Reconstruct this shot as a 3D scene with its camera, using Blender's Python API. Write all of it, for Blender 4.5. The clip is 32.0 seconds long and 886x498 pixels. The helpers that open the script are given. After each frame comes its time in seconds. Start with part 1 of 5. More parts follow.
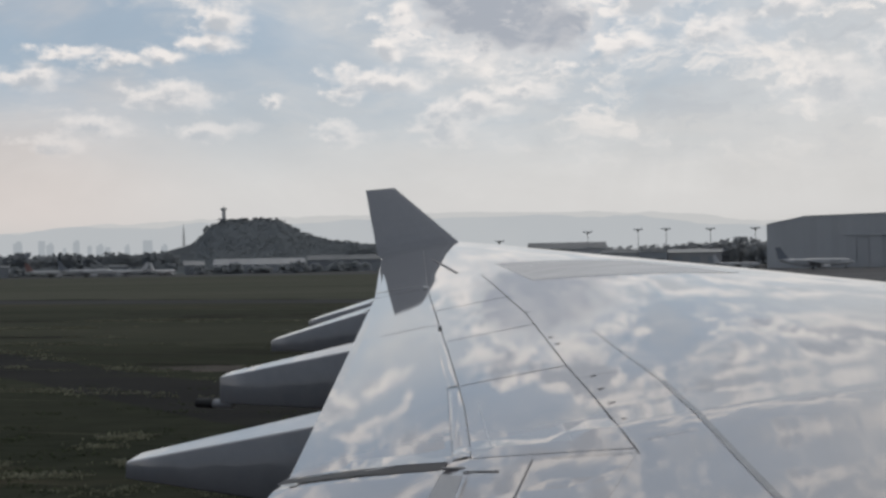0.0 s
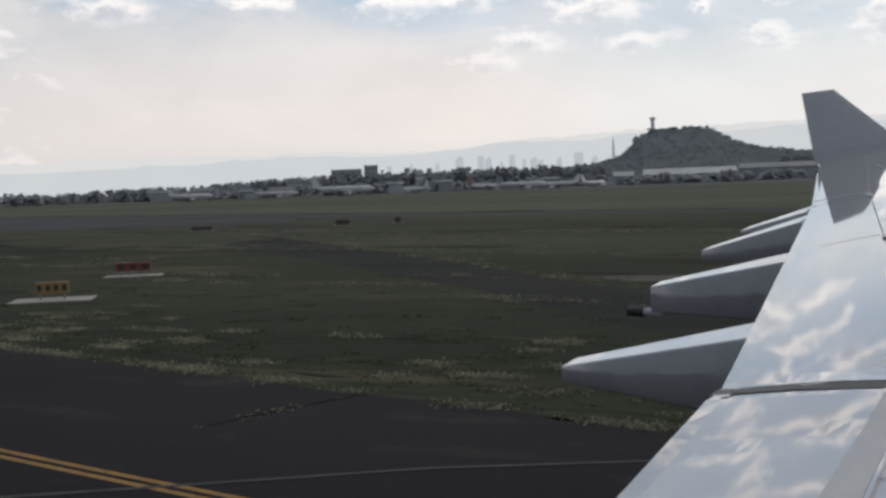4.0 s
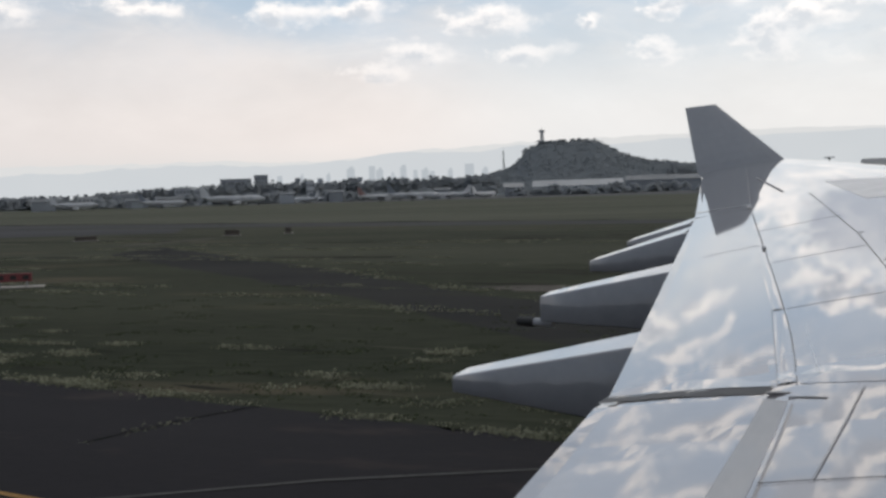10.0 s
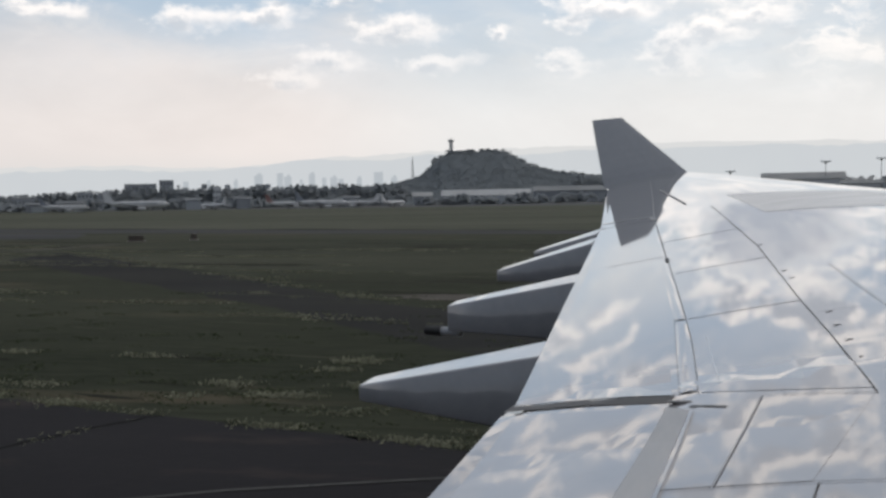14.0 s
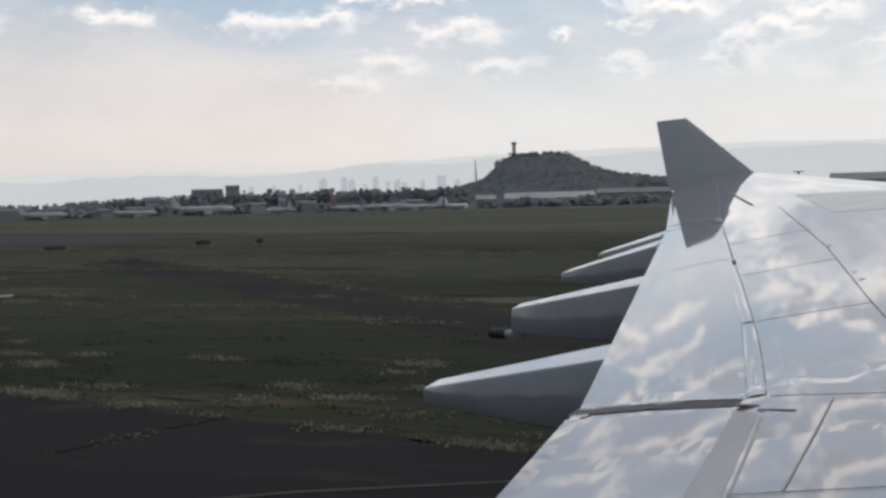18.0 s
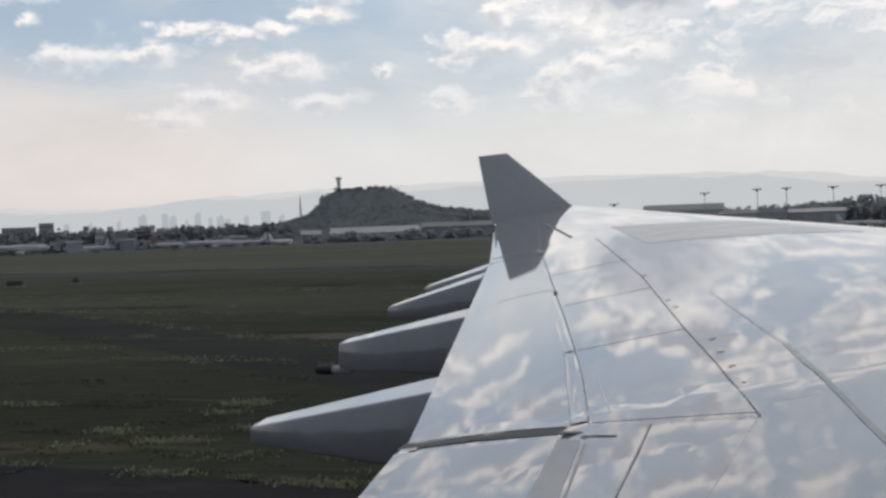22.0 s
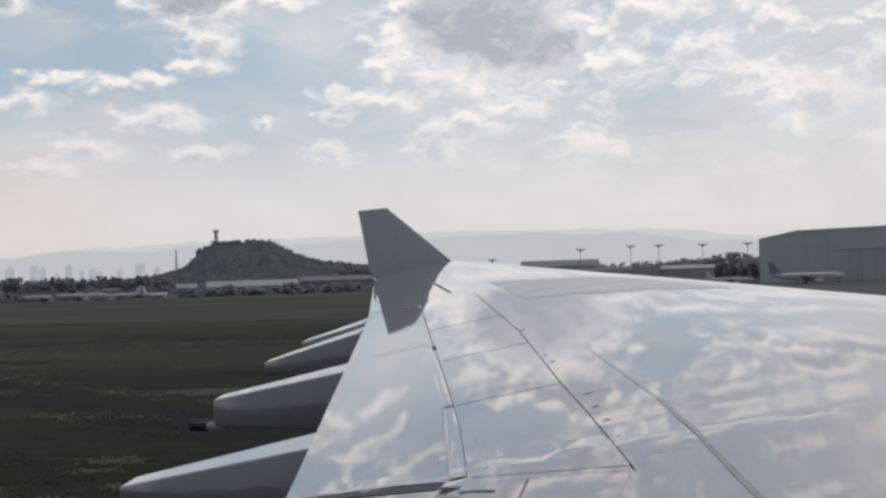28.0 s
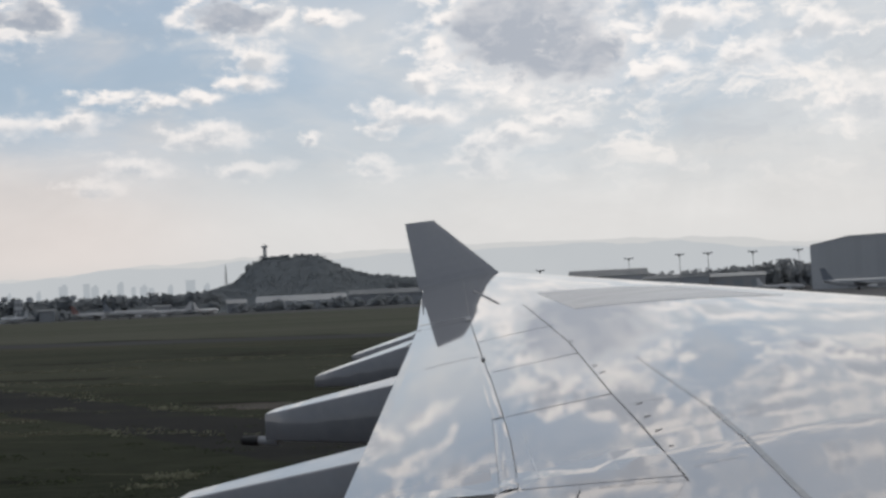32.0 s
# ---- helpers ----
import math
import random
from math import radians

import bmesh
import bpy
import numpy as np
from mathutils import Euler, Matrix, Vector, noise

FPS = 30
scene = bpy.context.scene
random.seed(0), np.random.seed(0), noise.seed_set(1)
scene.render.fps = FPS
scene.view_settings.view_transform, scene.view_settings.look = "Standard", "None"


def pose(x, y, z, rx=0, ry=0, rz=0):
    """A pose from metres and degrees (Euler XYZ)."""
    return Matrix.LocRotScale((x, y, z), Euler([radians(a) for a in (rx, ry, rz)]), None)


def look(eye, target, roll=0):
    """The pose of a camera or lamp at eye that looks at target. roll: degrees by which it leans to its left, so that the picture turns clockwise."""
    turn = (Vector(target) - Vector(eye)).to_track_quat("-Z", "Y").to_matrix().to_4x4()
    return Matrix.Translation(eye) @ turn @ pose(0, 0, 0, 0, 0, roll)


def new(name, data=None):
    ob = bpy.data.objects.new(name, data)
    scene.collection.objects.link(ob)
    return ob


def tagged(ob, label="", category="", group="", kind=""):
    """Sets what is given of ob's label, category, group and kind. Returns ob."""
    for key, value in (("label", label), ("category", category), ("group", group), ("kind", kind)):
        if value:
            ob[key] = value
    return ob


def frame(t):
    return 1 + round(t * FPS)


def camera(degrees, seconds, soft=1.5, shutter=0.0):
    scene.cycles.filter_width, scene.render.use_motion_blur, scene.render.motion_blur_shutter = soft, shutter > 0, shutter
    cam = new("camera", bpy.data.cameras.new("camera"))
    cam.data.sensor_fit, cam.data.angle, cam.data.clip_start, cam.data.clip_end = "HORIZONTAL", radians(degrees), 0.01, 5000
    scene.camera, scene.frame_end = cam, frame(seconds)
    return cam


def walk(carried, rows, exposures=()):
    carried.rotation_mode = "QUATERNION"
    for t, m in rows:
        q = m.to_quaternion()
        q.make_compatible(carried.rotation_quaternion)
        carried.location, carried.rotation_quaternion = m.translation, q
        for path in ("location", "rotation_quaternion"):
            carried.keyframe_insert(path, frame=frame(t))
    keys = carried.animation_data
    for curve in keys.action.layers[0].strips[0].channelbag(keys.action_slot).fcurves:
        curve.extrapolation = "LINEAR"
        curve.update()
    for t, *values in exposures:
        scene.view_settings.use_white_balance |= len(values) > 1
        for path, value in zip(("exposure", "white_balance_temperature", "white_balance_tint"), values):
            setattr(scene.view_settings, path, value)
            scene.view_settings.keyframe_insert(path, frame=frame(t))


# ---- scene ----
# ---- camera and walk ----
cam = camera(42.0, 32.0, soft=2.9)
EYE = (0.2, 0.0, 5.4)     # the window seat: the camera turns where it is
TURNS = [
    (0.0, 90.65, 1.01, 1.59),
    (0.5, 89.66, 1.01, 5.70),
    (1.0, 89.35, 1.63, 7.80),
    (1.5, 89.29, 1.49, 9.48),
    (2.0, 88.34, 1.75, 12.53),
    (2.5, 88.08, 1.58, 16.69),
    (3.0, 88.05, 2.08, 19.76),
    (3.5, 87.06, 1.93, 22.53),
    (5.5, 86.55, 2.29, 22.75),
    (6.0, 86.74, 2.20, 22.83),
    (6.5, 86.87, 2.01, 22.51),
    (7.0, 86.98, 2.21, 21.73),
    (7.5, 86.52, 2.10, 21.49),
    (8.0, 86.63, 2.38, 21.32),
    (8.5, 86.33, 2.21, 20.75),
    (9.0, 86.68, 2.53, 20.10),
    (9.5, 86.77, 2.16, 19.03),
    (10.0, 87.10, 1.81, 17.27),
    (10.5, 87.06, 1.81, 16.16),
    (11.0, 87.01, 1.53, 16.28),
    (11.5, 87.03, 1.38, 16.68),
    (12.0, 87.06, 1.38, 17.19),
    (12.5, 87.05, 1.87, 17.53),
    (13.0, 87.03, 2.04, 17.08),
    (13.5, 87.05, 1.36, 14.38),
    (15.5, 88.33, 0.73, 11.58),
    (16.0, 88.16, 0.74, 12.93),
    (16.5, 88.01, 1.07, 14.43),
    (17.0, 87.80, 1.39, 15.41),
    (17.5, 87.61, 1.49, 16.10),
    (18.0, 87.64, 1.47, 15.89),
    (18.5, 87.70, 1.59, 15.35),
    (19.0, 87.61, 1.64, 14.91),
    (19.5, 87.78, 2.14, 14.06),
    (20.0, 88.10, 2.29, 12.43),
    (20.5, 88.26, 2.29, 11.52),
    (21.0, 88.43, 2.52, 11.40),
    (21.5, 88.75, 2.34, 10.14),
    (22.0, 89.10, 2.13, 7.24),
    (22.5, 89.90, 2.03, 3.97),
    (23.0, 90.67, 2.09, 1.96),
    (23.5, 91.30, 1.97, 1.10),
    (24.0, 91.63, 1.86, 1.10),
    (24.5, 91.69, 2.11, 1.61),
    (25.0, 91.88, 2.08, 1.66),
    (25.5, 91.95, 1.83, 1.42),
    (27.5, 91.65, 1.92, 1.49),
    (28.0, 91.60, 1.78, 1.25),
    (28.5, 91.90, 1.19, -0.26),
    (29.0, 92.44, 0.91, -2.33),
    (29.5, 92.23, 1.09, -1.40),
    (30.0, 91.66, 1.33, 0.67),
    (30.5, 91.61, 1.59, 2.03),
    (31.0, 91.75, 2.21, 2.98),
    (31.5, 91.99, 2.45, 3.46),
    (32.0, 92.28, 2.68, 3.63),
]
walk(cam, [(t, pose(*EYE, rx, ry, rz)) for t, rx, ry, rz in TURNS],
     exposures=[(0.0, -0.32), (1.5, -0.22), (3.5, 0.05), (6.0, 0.1), (9.0, 0.09), (13.0, 0.08), (16.0, 0.02), (21.0, 0.0), (23.0, -0.14), (25.0, -0.14), (28.0, -0.18), (29.0, -0.25), (30.0, -0.23), (31.0, -0.19), (32.0, -0.17)])

# ---- light: a bright hazy sky with broken cumulus, the sun veiled ahead ----
SKY_TURN = -1.0     # the clouds' bearings below are read from a heading this far to the right
SUN_AZ, SUN_EL = 10.0, 56.0


def bearing(az):
    """The bearing given to a listed one: both sides of the wing's tip are shifted to fit the camera's view."""
    return az - 1.4 + 4.5 * min(1.0, max(0.0, (az + 4.0) / 6.0))


def compass(az, dist, z=0.0):
    """A place at a listed bearing in degrees (0 is +y, positive towards +x) and a distance."""
    a = radians(bearing(az))
    return Vector((dist * math.sin(a), dist * math.cos(a), z))


def rise(el, dist):
    """The height above ground at which a point that far off stands at that elevation."""
    return 5.4 + dist * math.tan(radians(el))


sun_dir = Vector((math.sin(radians(SUN_AZ)) * math.cos(radians(SUN_EL)),
                  math.cos(radians(SUN_AZ)) * math.cos(radians(SUN_EL)), math.sin(radians(SUN_EL))))
sun_data = bpy.data.lights.new("sun", "SUN")
sun_data.energy, sun_data.angle, sun_data.color = 0.7, radians(12), (1.0, 0.94, 0.85)
# below the sun the haze is brightest
glow_dir = Vector((math.sin(radians(SUN_AZ)) * math.cos(radians(30)), math.cos(radians(SUN_AZ)) * math.cos(radians(30)), math.sin(radians(30))))
sun = new("sun", sun_data)
sun.matrix_world = look(sun_dir * 900, (0, 0, 0))

# cumulus by bearing, elevation and half-widths; the last ones are the grey undersides of the large ones
LOW_CLOUDS = [(-13.68, 8.25, 2.2, 0.66), (-20.21, 8.82, 1.93, 0.66), (-3.69, 9.09, 2.48, 0.66), (-5.4, 8.39, 1.1, 0.38),
              (3.32, 8.4, 2.2, 0.53), (1.04, 7.53, 2.2, 0.81), (-17.17, 6.84, 1.65, 0.61), (-11.56, 6.78, 1.93, 0.55),
              (-19.27, 5.86, 1.65, 0.54), (-5.47, 6.51, 1.65, 0.49), (-0.4, 6.76, 1.65, 0.81), (-9.18, 7.98, 0.7, 0.27), (18.03, 8.2, 2.2, 1.4),
              (-23.6, 8.9, 2, 0.74), (-37, 8.6, 2.4, 0.68), (28, 8.6, 4, 2.2)]
HIGH_CLOUDS = [(-16.3, 9.7, 1.5, 0.42), (-14.0, 10.1, 1.3, 0.42), (-12.1, 10.75, 1.2, 0.62), (-11.2, 11.9, 1.5, 0.95),
               (-18.9, 10.02, 1.38, 0.33), (-3.08, 10.59, 1.38, 0.49), (-2.6, 12.07, 1.24, 0.82), (-1.84, 13.54, 1.38, 0.55), (6.4, 12, 1, 1.3),
               (8.4, 10.57, 1.38, 0.82), (9.86, 12.61, 1.93, 1.1), (13, 10.76, 1.93, 0.82), (16.18, 11.78, 1.65, 0.82),
               (-12.71, 13.67, 2.89, 0.88), (-21.35, 13.56, 1.79, 1.1), (-7.46, 13.8, 1.24, 0.49), (-25.9, 12.11, 2.75, 0.69),
               (-25.6, 10.69, 0.82, 0.41), (-22.8, 13.48, 2.48, 0.99), (-30.5, 9.2, 2.2, 0.55), (-33, 12.5, 3, 1.2), (22.5, 9.4, 3.1, 1.9),
               (2.2, 12.5, 5.0, 3.2)]
UNDERSIDES = [(2.0, 12.9, 4.2, 2.6), (4.2, 11.3, 3.4, 1.7), (-12.6, 13.9, 2.4, 0.75), (-21.8, 13.7, 1.4, 0.8), (-24.5, 13.6, 1.8, 0.8)]


def build_sky():
    w = bpy.data.worlds.new("sky")
    scene.world = w
    w.use_nodes = True
    nt = w.node_tree
    nt.nodes.clear()
    N, L = nt.nodes.new, nt.links.new

    def math_node(op, a, b=None, c=None, clamp=False):
        n = N("ShaderNodeMath")
        n.operation, n.use_clamp = op, clamp
        for i, v in enumerate((a, b, c)):
            if v is None:
                continue
            if isinstance(v, (int, float)):
                n.inputs[i].default_value = v
            else:
                L(v, n.inputs[i])
        return n.outputs[0]

    def vec_node(op, a, *rest):
        n = N("ShaderNodeVectorMath")
        n.operation = op
        for i, v in enumerate((a, *rest)):
            if isinstance(v, tuple):
                n.inputs[i].default_value = v
            else:
                L(v, n.inputs[i])
        return n.outputs["Value"] if op in ("LENGTH", "DOT_PRODUCT") else n.outputs["Vector"]

    def ramp(v, lo, hi, smooth=True):
        n = N("ShaderNodeMapRange")
        n.interpolation_type = "SMOOTHSTEP" if smooth else "LINEAR"
        L(v, n.inputs["Value"])
        n.inputs["From Min"].default_value, n.inputs["From Max"].default_value = lo, hi
        return n.outputs["Result"]

    def mix(fac, a, b):
        n = N("ShaderNodeMix")
        n.data_type = "RGBA"
        for s, v in ((n.inputs[0], fac), (n.inputs[6], a), (n.inputs[7], b)):
            if isinstance(v, (int, float)):
                s.default_value = v
            elif isinstance(v, tuple):
                s.default_value = (*v, 1)
            else:
                L(v, s)
        return n.outputs[2]

    def noise_node(vec, scale, detail, rough, dist=0.0):
        n = N("ShaderNodeTexNoise")
        L(vec, n.inputs["Vector"])
        n.inputs["Scale"].default_value, n.inputs["Detail"].default_value = scale, detail
        n.inputs["Roughness"].default_value, n.inputs["Distortion"].default_value = rough, dist
        return n

    way = N("ShaderNodeTexCoord").outputs["Generated"]
    sep = N("ShaderNodeSeparateXYZ")
    L(way, sep.inputs[0])
    az = math_node("MULTIPLY", math_node("ARCTAN2", sep.outputs[0], sep.outputs[1]), 57.2958)
    el = math_node("MULTIPLY", math_node("ARCSINE", sep.outputs[2]), 57.2958)
    comb = N("ShaderNodeCombineXYZ")
    L(az, comb.inputs[0]), L(el, comb.inputs[1])
    # billows: bearing and height are pushed about by fine noise; the second reading lies nearer the sun
    def density(shift, detail, swell):
        here = vec_node("ADD", comb.outputs[0], shift)
        big = noise_node(vec_node("MULTIPLY", here, (0.8, 1.25, 1.0)), 0.42, 3, 0.5)
        puff = noise_node(vec_node("MULTIPLY", here, (0.8, 1.2, 1.0)), 1.1, detail, 0.64)
        push = vec_node("MULTIPLY", vec_node("SUBTRACT", big.outputs["Color"], (0.5, 0.5, 0.5)), (4.2, 1.7, 0.0))
        push2 = vec_node("MULTIPLY", vec_node("SUBTRACT", puff.outputs["Color"], (0.5, 0.5, 0.5)), (1.9, 1.1, 0.0))
        place = vec_node("ADD", vec_node("ADD", here, push), push2)
        near = None
        for a, e, ra, re in LOW_CLOUDS + HIGH_CLOUDS:
            a += SKY_TURN
            off = vec_node("MULTIPLY_ADD", place, (1 / ra, 1 / re, 0.0), (-a / ra, -e / re, 0.0))
            dist = vec_node("LENGTH", off)
            near = dist if near is None else math_node("SMOOTH_MIN", near, dist, 0.3)
        lump_v = math_node("MULTIPLY", math_node("SUBTRACT", puff.outputs["Fac"], 0.5), swell)
        d_near = math_node("ADD", math_node("SUBTRACT", 1.12, near), lump_v)
        # the open sky overhead and behind: broken cloud
        wide = noise_node(vec_node("MULTIPLY", here, (0.55, 1.1, 1.0)), 0.40, detail, 0.62, 0.3)
        d_wide = math_node("MULTIPLY", math_node("SUBTRACT", wide.outputs["Fac"], 0.497), 10.0)
        d_wide = math_node("SUBTRACT", d_wide, math_node("MULTIPLY", math_node("SUBTRACT", 1.0, math_node("MAXIMUM", over, side)), 4.0))
        return math_node("MAXIMUM", d_near, d_wide), place

    over = ramp(el, 12.0, 16.0)
    side = ramp(math_node("ABSOLUTE", math_node("ADD", az, 3.0)), 32.0, 40.0)
    dens, billow = density((0.0, 0.0, 0.0), 10, 2.2)
    round_d = density((0.0, 0.0, 0.0), 2.5, 1.0)[0]
    sunward = density((0.2, 0.4, 0.0), 2.5, 1.0)[0]
    cover = ramp(dens, -0.16, 0.80)
    lit = math_node("ADD", math_node("MULTIPLY", math_node("SUBTRACT", round_d, sunward), 0.75), math_node("MULTIPLY", math_node("SUBTRACT", 0.60, dens), 1.0))
    thick = ramp(lit, 0.34, -0.30)
    puff_tone = noise_node(vec_node("MULTIPLY", comb.outputs[0], (0.7, 1.3, 1.0)), 0.8, 8, 0.6, 0.4)
    grey = None
    for a, e, ra, re in UNDERSIDES:
        a += SKY_TURN
        dist = vec_node("LENGTH", vec_node("MULTIPLY_ADD", billow, (1 / ra, 1 / re, 0.0), (-a / ra, -e / re, 0.0)))
        grey = dist if grey is None else math_node("SMOOTH_MIN", grey, dist, 0.35)
    # a bright, broken rim of sunlit heads round each grey underside
    rimlight = math_node("MULTIPLY", math_node("MULTIPLY", ramp(grey, 1.58, 1.22), ramp(grey, 0.88, 1.12)), ramp(puff_tone.outputs["Fac"], 0.40, 0.58))
    grey = ramp(grey, 1.22, 0.55)
    thick = math_node("MAXIMUM", thick, math_node("MULTIPLY", grey, math_node("ADD", 0.30, math_node("MULTIPLY", puff_tone.outputs["Fac"], 1.15))))
    thick = math_node("MULTIPLY", thick, math_node("SUBTRACT", 1.0, math_node("MULTIPLY", rimlight, 0.85)))
    cover = math_node("MAXIMUM", cover, math_node("MAXIMUM", grey, math_node("MULTIPLY", rimlight, 0.9)))
    # torn wisps of cloud between the cumulus
    torn = noise_node(vec_node("MULTIPLY", comb.outputs[0], (0.6, 1.5, 1.0)), 0.33, 10, 0.62, 0.6)
    wisp = math_node("MULTIPLY", ramp(torn.outputs["Fac"], 0.50, 0.72), ramp(el, 3.5, 9.0))
    soft_veil = noise_node(vec_node("MULTIPLY", comb.outputs[0], (0.5, 1.6, 1.0)), 0.09, 6, 0.55, 0.5)
    milk = ramp(soft_veil.outputs["Fac"], 0.40, 0.66)

    sky = N("ShaderNodeTexSky")
    sky.sky_type, sky.sun_disc = "NISHITA", False
    sky.sun_elevation, sky.sun_rotation = radians(SUN_EL), radians(SUN_AZ)
    sky.altitude, sky.air_density, sky.dust_density = 2200, 1.2, 1.5
    clear = vec_node("MULTIPLY", sky.outputs[0], (0.062, 0.062, 0.062))
    facing = math_node("MAXIMUM", vec_node("DOT_PRODUCT", way, tuple(glow_dir)), 0.0)
    glow = math_node("POWER", facing, 9.0)
    front = ramp(vec_node("DOT_PRODUCT", way, tuple(glow_dir)), -0.4, 0.75, False)
    # haze veil low down, warm and bright towards the sun
    veil = mix(front, (0.34, 0.36, 0.40), mix(ramp(az, -10.0, -22.0), (0.78, 0.77, 0.76), (0.815, 0.755, 0.725)))
    clear = mix(0.62, clear, mix(front, (0.20, 0.26, 0.35), (0.54, 0.655, 0.765)))
    clear = mix(ramp(el, 12.0, 20.0), clear, mix(front, (0.20, 0.26, 0.35), (0.37, 0.47, 0.61)))
    clear = mix(math_node("MULTIPLY", milk, math_node("SUBTRACT", 0.75, math_node("MULTIPLY", over, 0.5))), clear, veil)
    milky_side = math_node("MULTIPLY", ramp(az, 5.0, 19.0), 0.6)
    clear = mix(milky_side, clear, veil)
    base = mix(ramp(el, 10.5, 3.0), clear, veil)
    base = mix(ramp(el, 2.6, 0.3), base, mix(front, (0.45, 0.48, 0.52), (0.70, 0.69, 0.675)))
    rim = mix(front, (0.52, 0.53, 0.56), (1.08, 1.02, 0.98))
    heavy = math_node("MAXIMUM", grey, math_node("MULTIPLY", over, 0.85))
    body = mix(front, (0.30, 0.315, 0.35), mix(heavy, (0.60, 0.63, 0.675), (0.405, 0.445, 0.52)))
    cloud = mix(thick, rim, body)
    cov = math_node("MULTIPLY", math_node("MULTIPLY", cover, math_node("SUBTRACT", 1.0, math_node("MULTIPLY", milky_side, 0.45))), math_node("SUBTRACT", 0.93, math_node("MULTIPLY", ramp(el, 11.0, 4.5), 0.55)))
    base = mix(math_node("MULTIPLY", wisp, 0.42), base, mix(front, (0.45, 0.46, 0.49), (0.84, 0.82, 0.80)))
    # faint shafts of light that fan out below the sun, and uneven thickness of the haze
    fan = math_node("ARCTAN2", math_node("SUBTRACT", az, SUN_AZ + 2.0), math_node("SUBTRACT", 20.0, el))
    fan_v = N("ShaderNodeCombineXYZ")
    L(fan, fan_v.inputs[0])
    shaft = noise_node(fan_v.outputs[0], 6.0, 3, 0.55)
    mottle = noise_node(vec_node("MULTIPLY", comb.outputs[0], (0.7, 1.3, 1.0)), 0.16, 7, 0.6, 0.3)
    uneven = math_node("ADD", math_node("MULTIPLY", math_node("SUBTRACT", shaft.outputs["Fac"], 0.5), math_node("MULTIPLY", ramp(az, -4.0, 9.0), 0.15)),
                       math_node("MULTIPLY", math_node("SUBTRACT", mottle.outputs["Fac"], 0.5), 0.28))
    uneven = math_node("ADD", 1.0, math_node("MULTIPLY", uneven, ramp(el, 1.0, 4.0)))
    uneven_v = N("ShaderNodeCombineXYZ")
    for k in range(3):
        L(uneven, uneven_v.inputs[k])
    base = vec_node("MULTIPLY", base, uneven_v.outputs[0])
    # towards the sun the sky is full of torn, glowing cloud
    bank = noise_node(vec_node("MULTIPLY", billow, (0.55, 1.15, 1.0)), 0.42, 9, 0.62, 0.35)
    in_bank = math_node("MULTIPLY", ramp(az, -6.0, 8.0), ramp(el, 3.0, 8.5))
    bright = ramp(bank.outputs["Fac"], 0.50, 0.66)
    dusky = ramp(bank.outputs["Fac"], 0.47, 0.33)
    base = mix(math_node("MULTIPLY", math_node("MULTIPLY", in_bank, dusky), 0.55), base, mix(front, (0.36, 0.38, 0.42), (0.55, 0.585, 0.635)))
    base = mix(math_node("MULTIPLY", math_node("MULTIPLY", in_bank, bright), 0.85), base, mix(front, (0.52, 0.53, 0.56), (1.02, 0.965, 0.925)))
    total = mix(cov, base, cloud)
    total = vec_node("ADD", total, mix(glow, (0, 0, 0), (0.14, 0.13, 0.115)))
    # overhead, away from the bright horizon, the cloud deck is dimmer
    dim = math_node("SUBTRACT", 1.0, math_node("MULTIPLY", ramp(el, 18.0, 60.0), 0.5))
    dim_rgb = N("ShaderNodeCombineXYZ")
    for k in range(3):
        L(dim, dim_rgb.inputs[k])
    total = vec_node("MULTIPLY", total, dim_rgb.outputs[0])
    below = mix(ramp(el, 0.0, -1.5), total, (0.10, 0.10, 0.09))
    bgn, out = N("ShaderNodeBackground"), N("ShaderNodeOutputWorld")
    L(below, bgn.inputs["Color"])
    bgn.inputs["Strength"].default_value = 1.0
    L(bgn.outputs[0], out.inputs["Surface"])


build_sky()

# ---- materials ----


